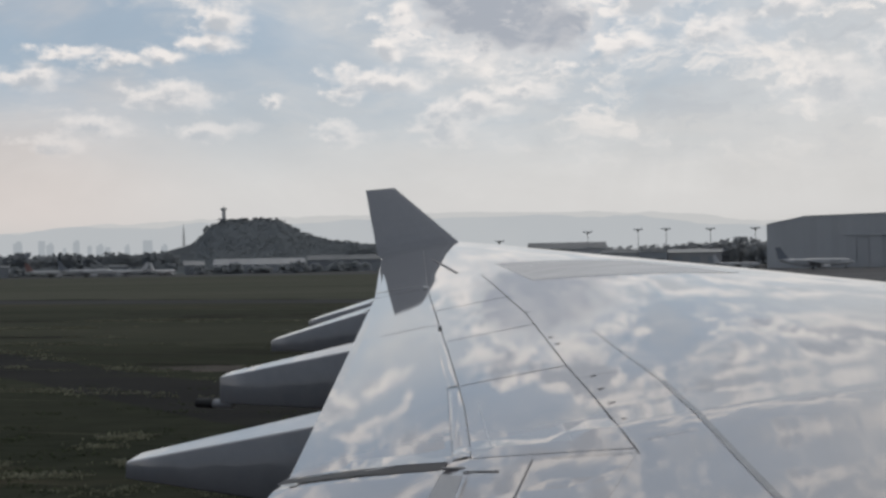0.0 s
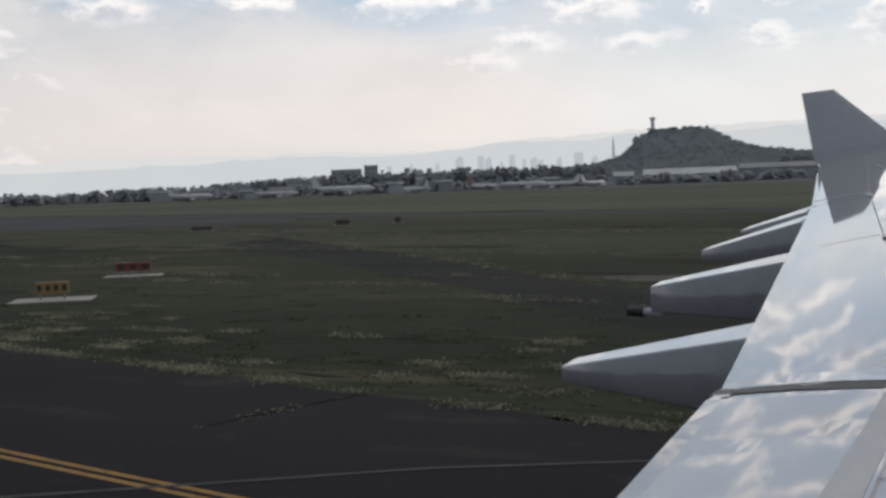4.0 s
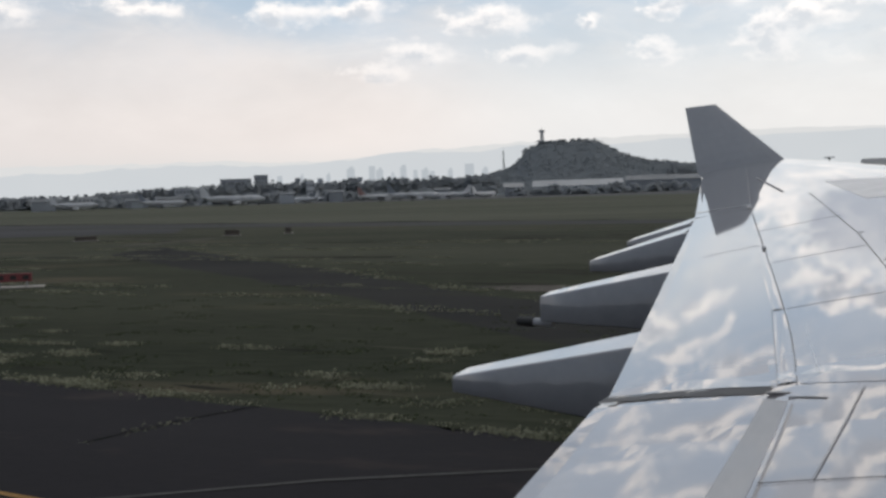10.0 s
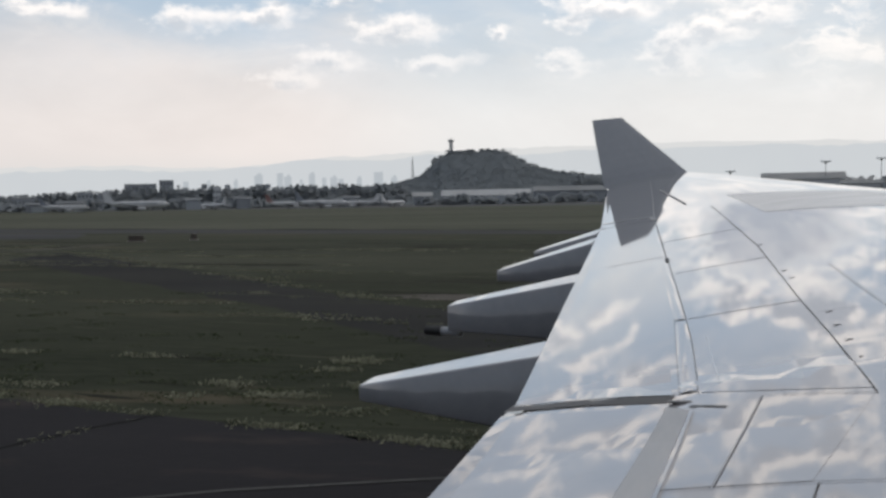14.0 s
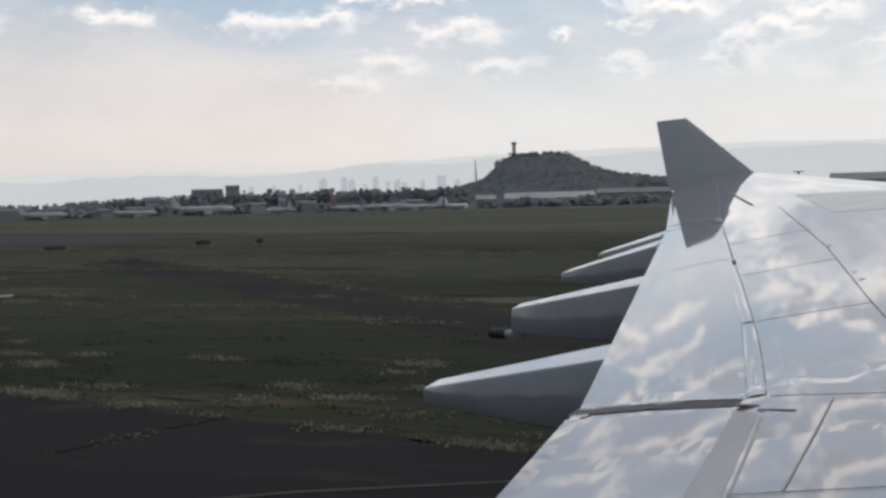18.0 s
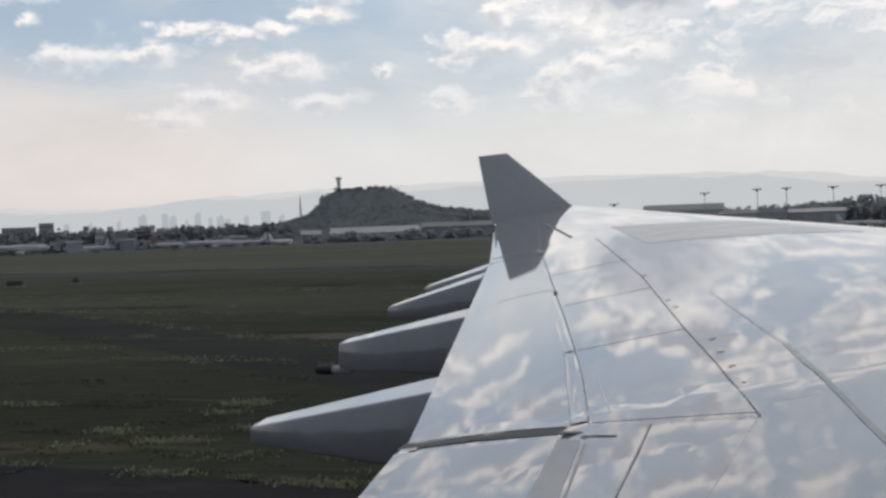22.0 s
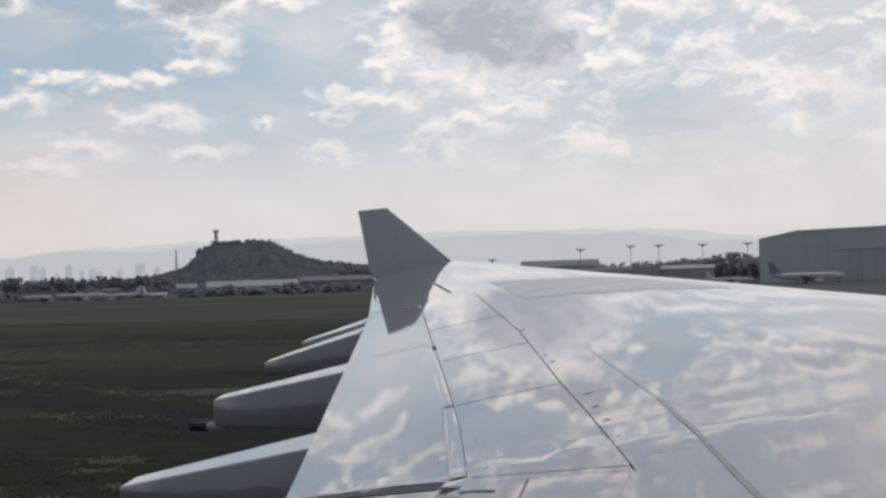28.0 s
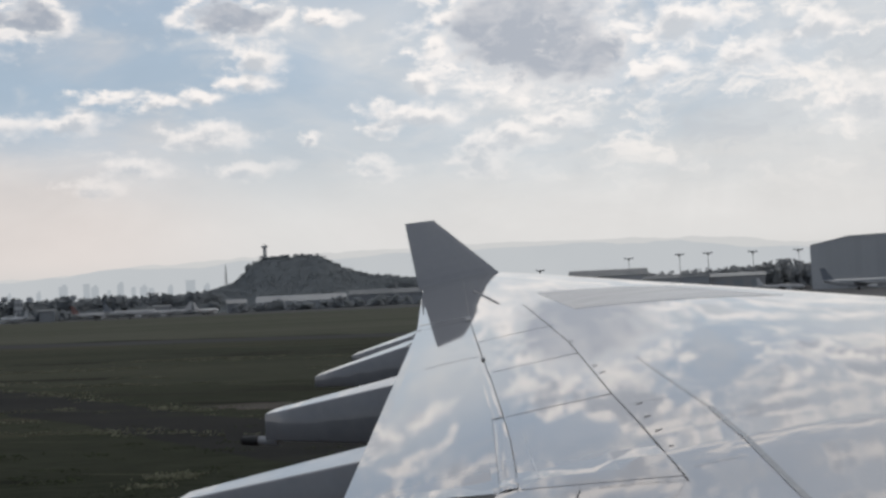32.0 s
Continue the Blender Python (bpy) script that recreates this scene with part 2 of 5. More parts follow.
def material(name, a, b, scale=1.0, rough=0.6, metal=0.0, bump=0.0, fine=12.0, coat=0.0, stretch=(1, 1, 1), turn=0.0,
             rough_var=0.08, c=None, per_piece=0.0, by="object", spec=0.5):
    """A surface of two tones at a broad and a fine scale; c: a third tone in sparse patches."""
    m = bpy.data.materials.new(name)
    m.use_nodes = True
    nt = m.node_tree
    N, L = nt.nodes.new, nt.links.new
    bsdf = nt.nodes["Principled BSDF"]
    co = N("ShaderNodeTexCoord")
    mp = N("ShaderNodeMapping")
    L(co.outputs["Object"], mp.inputs["Vector"])
    mp.inputs["Rotation"].default_value = (0, 0, radians(turn))
    mp.inputs["Scale"].default_value = stretch

    def noise_of(s, detail, r):
        n = N("ShaderNodeTexNoise")
        L(mp.outputs[0], n.inputs["Vector"])
        n.inputs["Scale"].default_value, n.inputs["Detail"].default_value, n.inputs["Roughness"].default_value = s, detail, r
        return n.outputs["Fac"]

    def mix(fac, x, y):
        n = N("ShaderNodeMix")
        n.data_type = "RGBA"
        for s, v in ((n.inputs[0], fac), (n.inputs[6], x), (n.inputs[7], y)):
            if isinstance(v, tuple):
                s.default_value = (*v, 1)
            elif isinstance(v, float):
                s.default_value = v
            else:
                L(v, s)
        return n.outputs[2]

    def span(v, lo, hi):
        n = N("ShaderNodeMapRange")
        L(v, n.inputs["Value"])
        n.inputs["From Min"].default_value, n.inputs["From Max"].default_value = lo, hi
        return n.outputs["Result"]

    broad, grain = noise_of(scale, 5, 0.55), noise_of(scale * fine, 4, 0.6)
    two = N("ShaderNodeMath")
    two.operation = "MULTIPLY_ADD"
    L(grain, two.inputs[0])
    two.inputs[1].default_value = 0.4
    half = N("ShaderNodeMath")
    half.operation = "MULTIPLY"
    L(broad, half.inputs[0])
    half.inputs[1].default_value = 0.6
    L(half.outputs[0], two.inputs[2])
    col = mix(span(two.outputs[0], 0.36, 0.64), a, b)
    if c:
        col = mix(span(noise_of(scale * 2.7, 6, 0.62), 0.58, 0.68), col, c)
    if per_piece:
        if by == "island":
            rnd = N("ShaderNodeNewGeometry").outputs["Random Per Island"]
        else:
            rnd = N("ShaderNodeObjectInfo").outputs["Random"]
        hsv = N("ShaderNodeHueSaturation")
        L(col, hsv.inputs["Color"])
        mr = N("ShaderNodeMapRange")
        L(rnd, mr.inputs["Value"])
        mr.inputs["To Min"].default_value, mr.inputs["To Max"].default_value = 1 - per_piece, 1 + per_piece
        L(mr.outputs["Result"], hsv.inputs["Value"])
        col = hsv.outputs["Color"]
    L(col, bsdf.inputs["Base Color"])
    rr = N("ShaderNodeMapRange")
    L(grain, rr.inputs["Value"])
    rr.inputs["To Min"].default_value, rr.inputs["To Max"].default_value = max(0.02, rough - rough_var), min(1, rough + rough_var)
    L(rr.outputs["Result"], bsdf.inputs["Roughness"])
    bsdf.inputs["Metallic"].default_value = metal
    bsdf.inputs["Coat Weight"].default_value = coat
    bsdf.inputs["Specular IOR Level"].default_value = spec
    if bump:
        bn = N("ShaderNodeBump")
        bn.inputs["Strength"].default_value, bn.inputs["Distance"].default_value = 1.0, bump
        L(two.outputs[0], bn.inputs["Height"])
        L(bn.outputs[0], bsdf.inputs["Normal"])
    return m


HEAD = -15.5    # the wing's airline runs this way, degrees from +x
white_paint = material("white_wing_paint", (0.288, 0.282, 0.296), (0.338, 0.331, 0.345), 0.35, 0.018, bump=0.0008, fine=5.0, rough_var=0.008,
                       stretch=(1, 0.5, 1), coat=1.0)
flap_paint = material("flap_paint", (0.288, 0.282, 0.296), (0.347, 0.340, 0.354), 0.4, 0.025, bump=0.0008, fine=6.0, rough_var=0.02,
                      stretch=(0.4, 1, 1), coat=1.0)
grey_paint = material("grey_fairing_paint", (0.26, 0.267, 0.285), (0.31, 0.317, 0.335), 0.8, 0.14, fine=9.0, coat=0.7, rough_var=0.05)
# white that paints in the bright sky's reflection, mainly on the fairing tops
fairing_white = material("sky_sheen_white", (0.62, 0.63, 0.64), (0.70, 0.705, 0.71), 0.8, 0.12, fine=7.0, coat=0.8)
winglet_paint = material("winglet_grey_paint", (0.40, 0.41, 0.435), (0.44, 0.45, 0.47), 0.9, 0.35, fine=8.0)
slat_grey = material("dull_slat_grey", (0.47, 0.465, 0.465), (0.62, 0.612, 0.608), 0.5, 0.24, metal=0.15, fine=7.0, stretch=(0.35, 2.0, 1), turn=62)
seam_dark = material("dark_seam", (0.02, 0.02, 0.022), (0.05, 0.05, 0.055), 3.0, 0.6)
seam_mid = material("shadowed_gap", (0.030, 0.031, 0.034), (0.052, 0.053, 0.058), 3.0, 0.55)
tower_wall = material("pale_tower_wall", (0.62, 0.61, 0.59), (0.70, 0.69, 0.67), 0.2, 0.8, fine=20.0)
seam_grey = material("grey_sealant", (0.12, 0.12, 0.13), (0.18, 0.18, 0.19), 3.0, 0.5)
mark_grey = material("stencil_grey", (0.05, 0.052, 0.06), (0.09, 0.092, 0.10), 5.0, 0.5)
seam_faint = material("faint_panel_joint", (0.17, 0.172, 0.18), (0.215, 0.218, 0.228), 3.0, 0.3, coat=0.5)
# walkway greys are lightened: the sky's glare over the dark line is painted in
walk_grey = material("glare_walkway_grey", (0.15, 0.152, 0.158), (0.215, 0.218, 0.226), 2.0, 0.2, fine=9.0, coat=0.5, c=(0.24, 0.245, 0.25))
walk_faint = material("glare_walkway_pale", (0.235, 0.238, 0.248), (0.28, 0.284, 0.294), 2.0, 0.10, fine=9.0, coat=0.9)
cover_paint = material("matt_grey_cover_paint", (0.31, 0.312, 0.324), (0.40, 0.402, 0.414), 0.8, 0.34, fine=8.0, coat=0.15, stretch=(2, 0.4, 1))
black_rubber = material("black_rubber", (0.012, 0.012, 0.013), (0.03, 0.03, 0.03), 4.0, 0.55)
warn_yellow = material("yellow_marking", (0.45, 0.27, 0.05), (0.55, 0.34, 0.08), 6.0, 0.4)
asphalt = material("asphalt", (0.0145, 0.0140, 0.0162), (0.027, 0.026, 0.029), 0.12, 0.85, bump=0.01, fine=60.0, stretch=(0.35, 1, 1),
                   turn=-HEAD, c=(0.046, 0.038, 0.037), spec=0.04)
# lighter and bluer than the near asphalt: air haze painted into the tone
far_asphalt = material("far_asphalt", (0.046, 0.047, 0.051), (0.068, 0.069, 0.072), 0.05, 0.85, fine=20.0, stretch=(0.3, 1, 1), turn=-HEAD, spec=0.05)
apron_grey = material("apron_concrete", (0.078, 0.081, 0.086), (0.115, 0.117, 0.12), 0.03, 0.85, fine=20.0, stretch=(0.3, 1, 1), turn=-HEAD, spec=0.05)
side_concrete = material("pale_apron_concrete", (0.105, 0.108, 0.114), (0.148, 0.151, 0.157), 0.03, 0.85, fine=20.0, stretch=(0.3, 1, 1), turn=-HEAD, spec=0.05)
concrete = material("concrete", (0.22, 0.21, 0.19), (0.32, 0.30, 0.27), 0.8, 0.8, fine=20.0)
line_yellow = material("yellow_line_paint", (0.24, 0.14, 0.05), (0.33, 0.20, 0.08), 1.5, 0.8, fine=30.0, c=(0.09, 0.06, 0.035), spec=0.05)
line_white = material("worn_white_line_paint", (0.05, 0.05, 0.05), (0.092, 0.092, 0.090), 1.5, 0.8, fine=30.0, c=(0.04, 0.04, 0.04), spec=0.05)
# grass farther off is paler: distance haze is put into its colour
far_grass_haze = material("hazed_far_grass", (0.066, 0.072, 0.055), (0.116, 0.120, 0.094), 0.03, 0.95, bump=0.1, fine=30.0, stretch=(0.2, 1, 1),
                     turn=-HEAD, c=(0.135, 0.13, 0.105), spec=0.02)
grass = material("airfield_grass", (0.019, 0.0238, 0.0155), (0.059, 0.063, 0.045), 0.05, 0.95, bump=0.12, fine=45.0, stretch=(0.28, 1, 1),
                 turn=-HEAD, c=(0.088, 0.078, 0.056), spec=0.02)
# halfway out, a weaker share of that haze is painted in
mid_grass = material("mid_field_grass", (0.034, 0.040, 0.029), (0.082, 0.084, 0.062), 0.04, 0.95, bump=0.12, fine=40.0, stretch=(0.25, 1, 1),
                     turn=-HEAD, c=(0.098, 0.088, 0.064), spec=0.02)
crack_dark = material("weedy_crack", (0.008, 0.009, 0.008), (0.016, 0.017, 0.014), 2.0, 0.95, spec=0.0)
dry_streak = material("dry_grass_streaks", (0.062, 0.064, 0.046), (0.115, 0.112, 0.085), 0.3, 0.95, fine=12.0, per_piece=0.35, by="island", spec=0.02)
dark_streak = material("dark_damp_grass", (0.017, 0.019, 0.014), (0.034, 0.033, 0.027), 0.3, 0.95, fine=12.0, per_piece=0.3, by="island", spec=0.02)
tuft_green = material("grass_blades", (0.048, 0.060, 0.034), (0.085, 0.096, 0.060), 0.4, 0.9, per_piece=0.3, by="island", spec=0.02)
tuft_pale = material("pale_flowering_weeds", (0.14, 0.148, 0.10), (0.29, 0.288, 0.215), 0.6, 0.9, per_piece=0.35, by="island", spec=0.02)
old_strip = material("old_overgrown_asphalt", (0.021, 0.022, 0.022), (0.038, 0.038, 0.036), 0.12, 0.9, fine=20.0, stretch=(0.35, 1, 1), turn=-HEAD,
                     c=(0.038, 0.040, 0.030), spec=0.03)
bare_earth = material("bare_earth", (0.072, 0.067, 0.060), (0.125, 0.114, 0.105), 0.25, 0.9, fine=14.0, spec=0.02)
# distant leaves and hill: the air's haze is painted into these pale bluish colours
leaf_hill_haze = material("hazed_hill_foliage", (0.178, 0.200, 0.218), (0.192, 0.215, 0.232), 0.06, 0.9, fine=10.0, per_piece=0.04, by="island", spec=0.0)
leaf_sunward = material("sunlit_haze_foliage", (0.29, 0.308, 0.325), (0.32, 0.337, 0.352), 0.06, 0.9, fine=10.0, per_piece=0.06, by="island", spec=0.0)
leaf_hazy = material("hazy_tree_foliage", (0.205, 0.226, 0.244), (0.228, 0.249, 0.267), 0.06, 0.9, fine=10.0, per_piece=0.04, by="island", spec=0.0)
hazed_hill_earth = material("hill_scrub", (0.16, 0.18, 0.196), (0.178, 0.198, 0.212), 0.03, 0.95, fine=12.0, spec=0.0)
bark = material("bark", (0.05, 0.04, 0.03), (0.09, 0.07, 0.05), 2.0, 0.9)
wall_grey = material("grey_cladding", (0.50, 0.518, 0.535), (0.56, 0.575, 0.59), 0.08, 0.6, fine=30.0, stretch=(1, 1, 0.2), per_piece=0.04)
wall_pale = material("pale_plaster", (0.42, 0.425, 0.43), (0.50, 0.50, 0.50), 0.1, 0.7, fine=20.0, per_piece=0.25)
# wall_dark and roof_pale carry the air's haze in their bluish, flattened tones
wall_dark = material("hazed_dark_concrete", (0.32, 0.345, 0.37), (0.37, 0.395, 0.42), 0.1, 0.8, fine=20.0, per_piece=0.3)
door_grey = material("grey_hangar_door", (0.48, 0.497, 0.515), (0.53, 0.545, 0.56), 0.1, 0.6, fine=20.0, per_piece=0.05)
roof_pale = material("pale_sheet_roof", (0.19, 0.202, 0.215), (0.30, 0.312, 0.322), 0.05, 0.45, fine=20.0, stretch=(1, 0.2, 1))
roof_dull = material("weathered_sheet_roof", (0.13, 0.142, 0.155), (0.20, 0.212, 0.224), 0.05, 0.6, fine=20.0, stretch=(1, 0.2, 1), c=(0.10, 0.11, 0.12), spec=0.2)
roof_grey = material("grey_sheet_roof", (0.42, 0.43, 0.44), (0.50, 0.508, 0.515), 0.06, 0.5, fine=20.0, stretch=(1, 0.2, 1))
glass_dark = material("dark_window_glass", (0.16, 0.17, 0.185), (0.20, 0.21, 0.225), 0.5, 0.25)
plane_white = material("airliner_white", (0.54, 0.552, 0.565), (0.62, 0.628, 0.635), 0.2, 0.25, fine=10.0)
plane_grey = material("airliner_grey", (0.30, 0.31, 0.33), (0.38, 0.39, 0.40), 0.2, 0.4, fine=10.0)
fin_dark = material("dark_fin_paint", (0.19, 0.21, 0.24), (0.22, 0.24, 0.28), 0.2, 0.4)
fin_red = material("red_fin_paint", (0.24, 0.14, 0.13), (0.28, 0.17, 0.16), 0.2, 0.4)
steel = material("galvanised_steel", (0.20, 0.205, 0.21), (0.30, 0.305, 0.31), 1.0, 0.5, metal=0.5)
sign_red = material("red_sign_face", (0.15, 0.03, 0.035), (0.21, 0.045, 0.045), 1.0, 0.5)
sign_yellow = material("yellow_sign_face", (0.22, 0.14, 0.05), (0.28, 0.18, 0.065), 1.0, 0.5)
sign_black = material("sign_black", (0.015, 0.015, 0.016), (0.03, 0.03, 0.03), 2.0, 0.6)
orange_box = material("faded_orange_metal", (0.055, 0.046, 0.038), (0.085, 0.068, 0.054), 1.0, 0.6)
blue_panel = material("blue_metal_panel", (0.05, 0.12, 0.20), (0.08, 0.16, 0.25), 0.2, 0.5)


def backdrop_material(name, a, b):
    """Far mountains and towers, washed out by kilometres of bright air painted as a plain glow."""
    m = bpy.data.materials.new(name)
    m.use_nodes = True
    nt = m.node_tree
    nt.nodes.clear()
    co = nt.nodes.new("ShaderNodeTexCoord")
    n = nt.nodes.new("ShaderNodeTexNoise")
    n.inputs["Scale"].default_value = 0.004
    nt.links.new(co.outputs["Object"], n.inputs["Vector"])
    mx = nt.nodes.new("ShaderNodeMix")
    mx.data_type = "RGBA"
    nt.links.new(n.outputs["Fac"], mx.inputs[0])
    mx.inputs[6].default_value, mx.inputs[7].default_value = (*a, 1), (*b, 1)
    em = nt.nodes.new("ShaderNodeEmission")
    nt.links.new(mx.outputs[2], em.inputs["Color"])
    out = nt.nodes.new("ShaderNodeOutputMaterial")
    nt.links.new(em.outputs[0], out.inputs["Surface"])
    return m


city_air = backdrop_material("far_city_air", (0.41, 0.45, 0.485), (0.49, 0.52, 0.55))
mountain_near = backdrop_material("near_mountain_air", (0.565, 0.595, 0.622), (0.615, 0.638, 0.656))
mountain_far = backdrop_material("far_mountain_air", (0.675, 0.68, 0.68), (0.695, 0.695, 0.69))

# ---- building tools ----


def mesh_ob(name, verts, faces, mat, parent=None, smooth=False, label=""):
    me = bpy.data.meshes.new(name)
    me.from_pydata(verts, [], faces)
    me.validate()
    me.materials.append(mat)
    if smooth:
        me.polygons.foreach_set("use_smooth", [True] * len(me.polygons))
    ob = new(name, me)
    if parent:
        ob.parent = parent
    if label:
        tagged(ob, label)
    return ob


def part(name, bm, mat, parent=None, label="", smooth=False):
    me = bpy.data.meshes.new(name)
    bmesh.ops.recalc_face_normals(bm, faces=bm.faces)
    bm.to_mesh(me)
    bm.free()
    me.materials.append(mat)
    if smooth:
        me.polygons.foreach_set("use_smooth", [True] * len(me.polygons))
    ob = new(name, me)
    if parent:
        ob.parent = parent
    if label:
        tagged(ob, label)
    return ob


def box(size, at=(0, 0, 0), bevel=0.0, bm=None, turn=0.0):
    """A box of that size, its base's centre at at."""
    own = bmesh.new()
    bmesh.ops.create_cube(own, size=1.0)
    bmesh.ops.scale(own, vec=size, verts=own.verts)
    if bevel:
        bmesh.ops.bevel(own, geom=own.edges[:], offset=bevel, segments=2, affect="EDGES", profile=0.5)
    bmesh.ops.translate(own, vec=(0, 0, size[2] / 2), verts=own.verts)
    if turn:
        bmesh.ops.rotate(own, cent=(0, 0, 0), matrix=Matrix.Rotation(radians(turn), 3, "Z"), verts=own.verts)
    bmesh.ops.translate(own, vec=at, verts=own.verts)
    if bm is None:
        return own
    me = bpy.data.meshes.new("tmp")
    own.to_mesh(me)
    own.free()
    bm.from_mesh(me)
    bpy.data.meshes.remove(me)
    return bm


def rod(a, b, r, r2=None, sides=8, bm=None):
    """A tapered round bar from a to b."""
    bm = bm or bmesh.new()
    a, b = Vector(a), Vector(b)
    q = (b - a).to_track_quat("Z", "Y").to_matrix()
    r2 = r if r2 is None else r2
    rings = []
    for p, rr in ((a, r), (b, r2)):
        rings.append([bm.verts.new(p + q @ Vector((rr * math.cos(k * math.tau / sides), rr * math.sin(k * math.tau / sides), 0)))
                      for k in range(sides)])
    for k in range(sides):
        bm.faces.new((rings[0][k], rings[0][(k + 1) % sides], rings[1][(k + 1) % sides], rings[1][k]))
    bm.faces.new(rings[0][::-1]), bm.faces.new(rings[1])
    return bm


def loft(rings, bm=None, cap=True):
    """A skin over rings of equal length."""
    bm = bm or bmesh.new()
    rows = [[bm.verts.new(p) for p in r] for r in rings]
    n = len(rows[0])
    for a, b in zip(rows, rows[1:]):
        for k in range(n):
            bm.faces.new((a[k], a[(k + 1) % n], b[(k + 1) % n], b[k]))
    if cap:
        bm.faces.new(rows[0][::-1]), bm.faces.new(rows[-1])
    return bm


def thing(name, at=(0, 0, 0), turn=0.0, label="", category="", group="", kind=""):
    e = new(name)
    e.empty_display_size = 0.5
    e.matrix_basis = pose(*at, 0, 0, turn)
    return tagged(e, label, category, group, kind)

# ---- ground ----
FWD = Vector((math.cos(radians(HEAD)), math.sin(radians(HEAD)), 0))
LAT = Vector((-FWD.y, FWD.x, 0))


def ground_at(along, out):
    """A place on the airfield: metres along the taxiway, and metres out from it."""
    return FWD * along + LAT * out


def build_ground():
    vs, fs = [], []
    steps = [-4600, -2500, -1200, -500, -200, -80, -40, 0, 40, 80, 200, 500, 1200, 2500, 4600]
    n = len(steps)
    for y in steps:
        for x in steps:
            vs.append((x, y, 0))
    for j in range(n - 1):
        for i in range(n - 1):
            fs.append((j * n + i, j * n + i + 1, (j + 1) * n + i + 1, (j + 1) * n + i))
    g = mesh_ob("ground", vs, fs, grass)
    tagged(g, "flat dark green airfield grass with dry streaks", "grass", kind="structure")


def sheet(name, pts, mat, z, label, category):
    bm = bmesh.new()
    bm.faces.new([bm.verts.new((p[0], p[1], z)) for p in pts])
    bmesh.ops.triangulate(bm, faces=bm.faces)
    ob = part(name, bm, mat)
    return tagged(ob, label, category, kind="structure")


def ragged(a, b, step, amp, seed):
    """Points of an uneven line between two places."""
    rnd = random.Random(seed)
    a, b = Vector(a), Vector(b)
    n = max(2, int((b - a).length / step))
    d = (b - a).normalized()
    s = Vector((-d.y, d.x, 0))
    return [a.lerp(b, k / n) + s * (rnd.uniform(-amp, amp) if 0 < k < n else 0) for k in range(n + 1)]


EDGE = 20.6     # from the camera's line out to the taxiway's edge
build_ground()
near_edge = (ragged(ground_at(-260, 31.0), ground_at(-30, EDGE + 1.8), 0.8, 0.16, 3) + ragged(ground_at(-29.5, EDGE + 1.8), ground_at(5, EDGE + 0.4), 0.6, 0.16, 4)
             + ragged(ground_at(5.6, EDGE + 0.4), ground_at(240, EDGE), 0.8, 0.16, 5))
sheet("road_taxiway", [ground_at(-260, -70)] + [ground_at(240, -70)] + near_edge[::-1], asphalt, 0.02,
      "worn dark asphalt taxiway", "taxiway")
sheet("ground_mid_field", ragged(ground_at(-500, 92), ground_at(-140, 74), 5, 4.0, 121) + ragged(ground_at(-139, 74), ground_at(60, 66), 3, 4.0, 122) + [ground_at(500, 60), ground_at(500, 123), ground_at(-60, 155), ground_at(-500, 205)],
      mid_grass, 0.002, "mixed green and brown grass in mid-airfield, paled by painted haze", "grass")
sheet("ground_far_field", [ground_at(-900, 262)] + ragged(ground_at(-300, 196), ground_at(-60, 164), 9, 3.0, 118) + ragged(ground_at(-59, 164), ground_at(500, 129), 12, 3.0, 119)
      + [ground_at(700, 560), ground_at(-900, 640)], far_grass_haze, 0.01, "grass farther out on the airfield, paled by painted haze", "grass")
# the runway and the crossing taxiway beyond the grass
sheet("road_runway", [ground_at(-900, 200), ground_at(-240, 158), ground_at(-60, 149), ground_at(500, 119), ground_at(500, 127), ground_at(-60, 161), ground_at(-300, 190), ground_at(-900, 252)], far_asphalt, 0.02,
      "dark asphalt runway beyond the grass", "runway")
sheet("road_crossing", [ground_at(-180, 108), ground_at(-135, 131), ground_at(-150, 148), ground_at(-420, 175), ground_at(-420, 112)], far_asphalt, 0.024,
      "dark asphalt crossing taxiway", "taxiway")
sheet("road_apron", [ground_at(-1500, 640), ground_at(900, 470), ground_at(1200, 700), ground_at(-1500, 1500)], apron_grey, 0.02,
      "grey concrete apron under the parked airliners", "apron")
strip_far = ragged((-70, 116, 0), (-32, 76, 0), 2, 0.35, 12) + ragged((-31.6, 75.5, 0), (-14.8, 56.0, 0), 1.5, 0.35, 13) + ragged((-14.4, 55.6, 0), (6, 42, 0), 1.5, 0.3, 14)
sheet("road_cross_strip", strip_far + [Vector((3, 33, 0))] + ragged((2, 33.5, 0), (-8.6, 39.5, 0), 1.5, 0.35, 15) + ragged((-9, 39.8, 0), (-22, 55.5, 0), 1.5, 0.35, 16)
      + ragged((-22.4, 56, 0), (-66, 100, 0), 2, 0.4, 17), old_strip, 0.008, "old dark strip crossing the grass", "old taxiway")
sheet("pavement_pale_path", [Vector(p) for p in ((-78.5, 119, 0), (-75.5, 120.5, 0), (-73.5, 137, 0), (-75.5, 138, 0))], bare_earth, 0.014, "pale concrete path in the grass", "path")
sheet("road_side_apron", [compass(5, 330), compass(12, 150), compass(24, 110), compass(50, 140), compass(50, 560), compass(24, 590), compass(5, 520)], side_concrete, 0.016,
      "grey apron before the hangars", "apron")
sheet("pavement_service_road", [ground_at(-900, 425), ground_at(800, 380), ground_at(800, 388), ground_at(-900, 437)], bare_earth, 0.024,
      "pale concrete service road across the grass", "road")
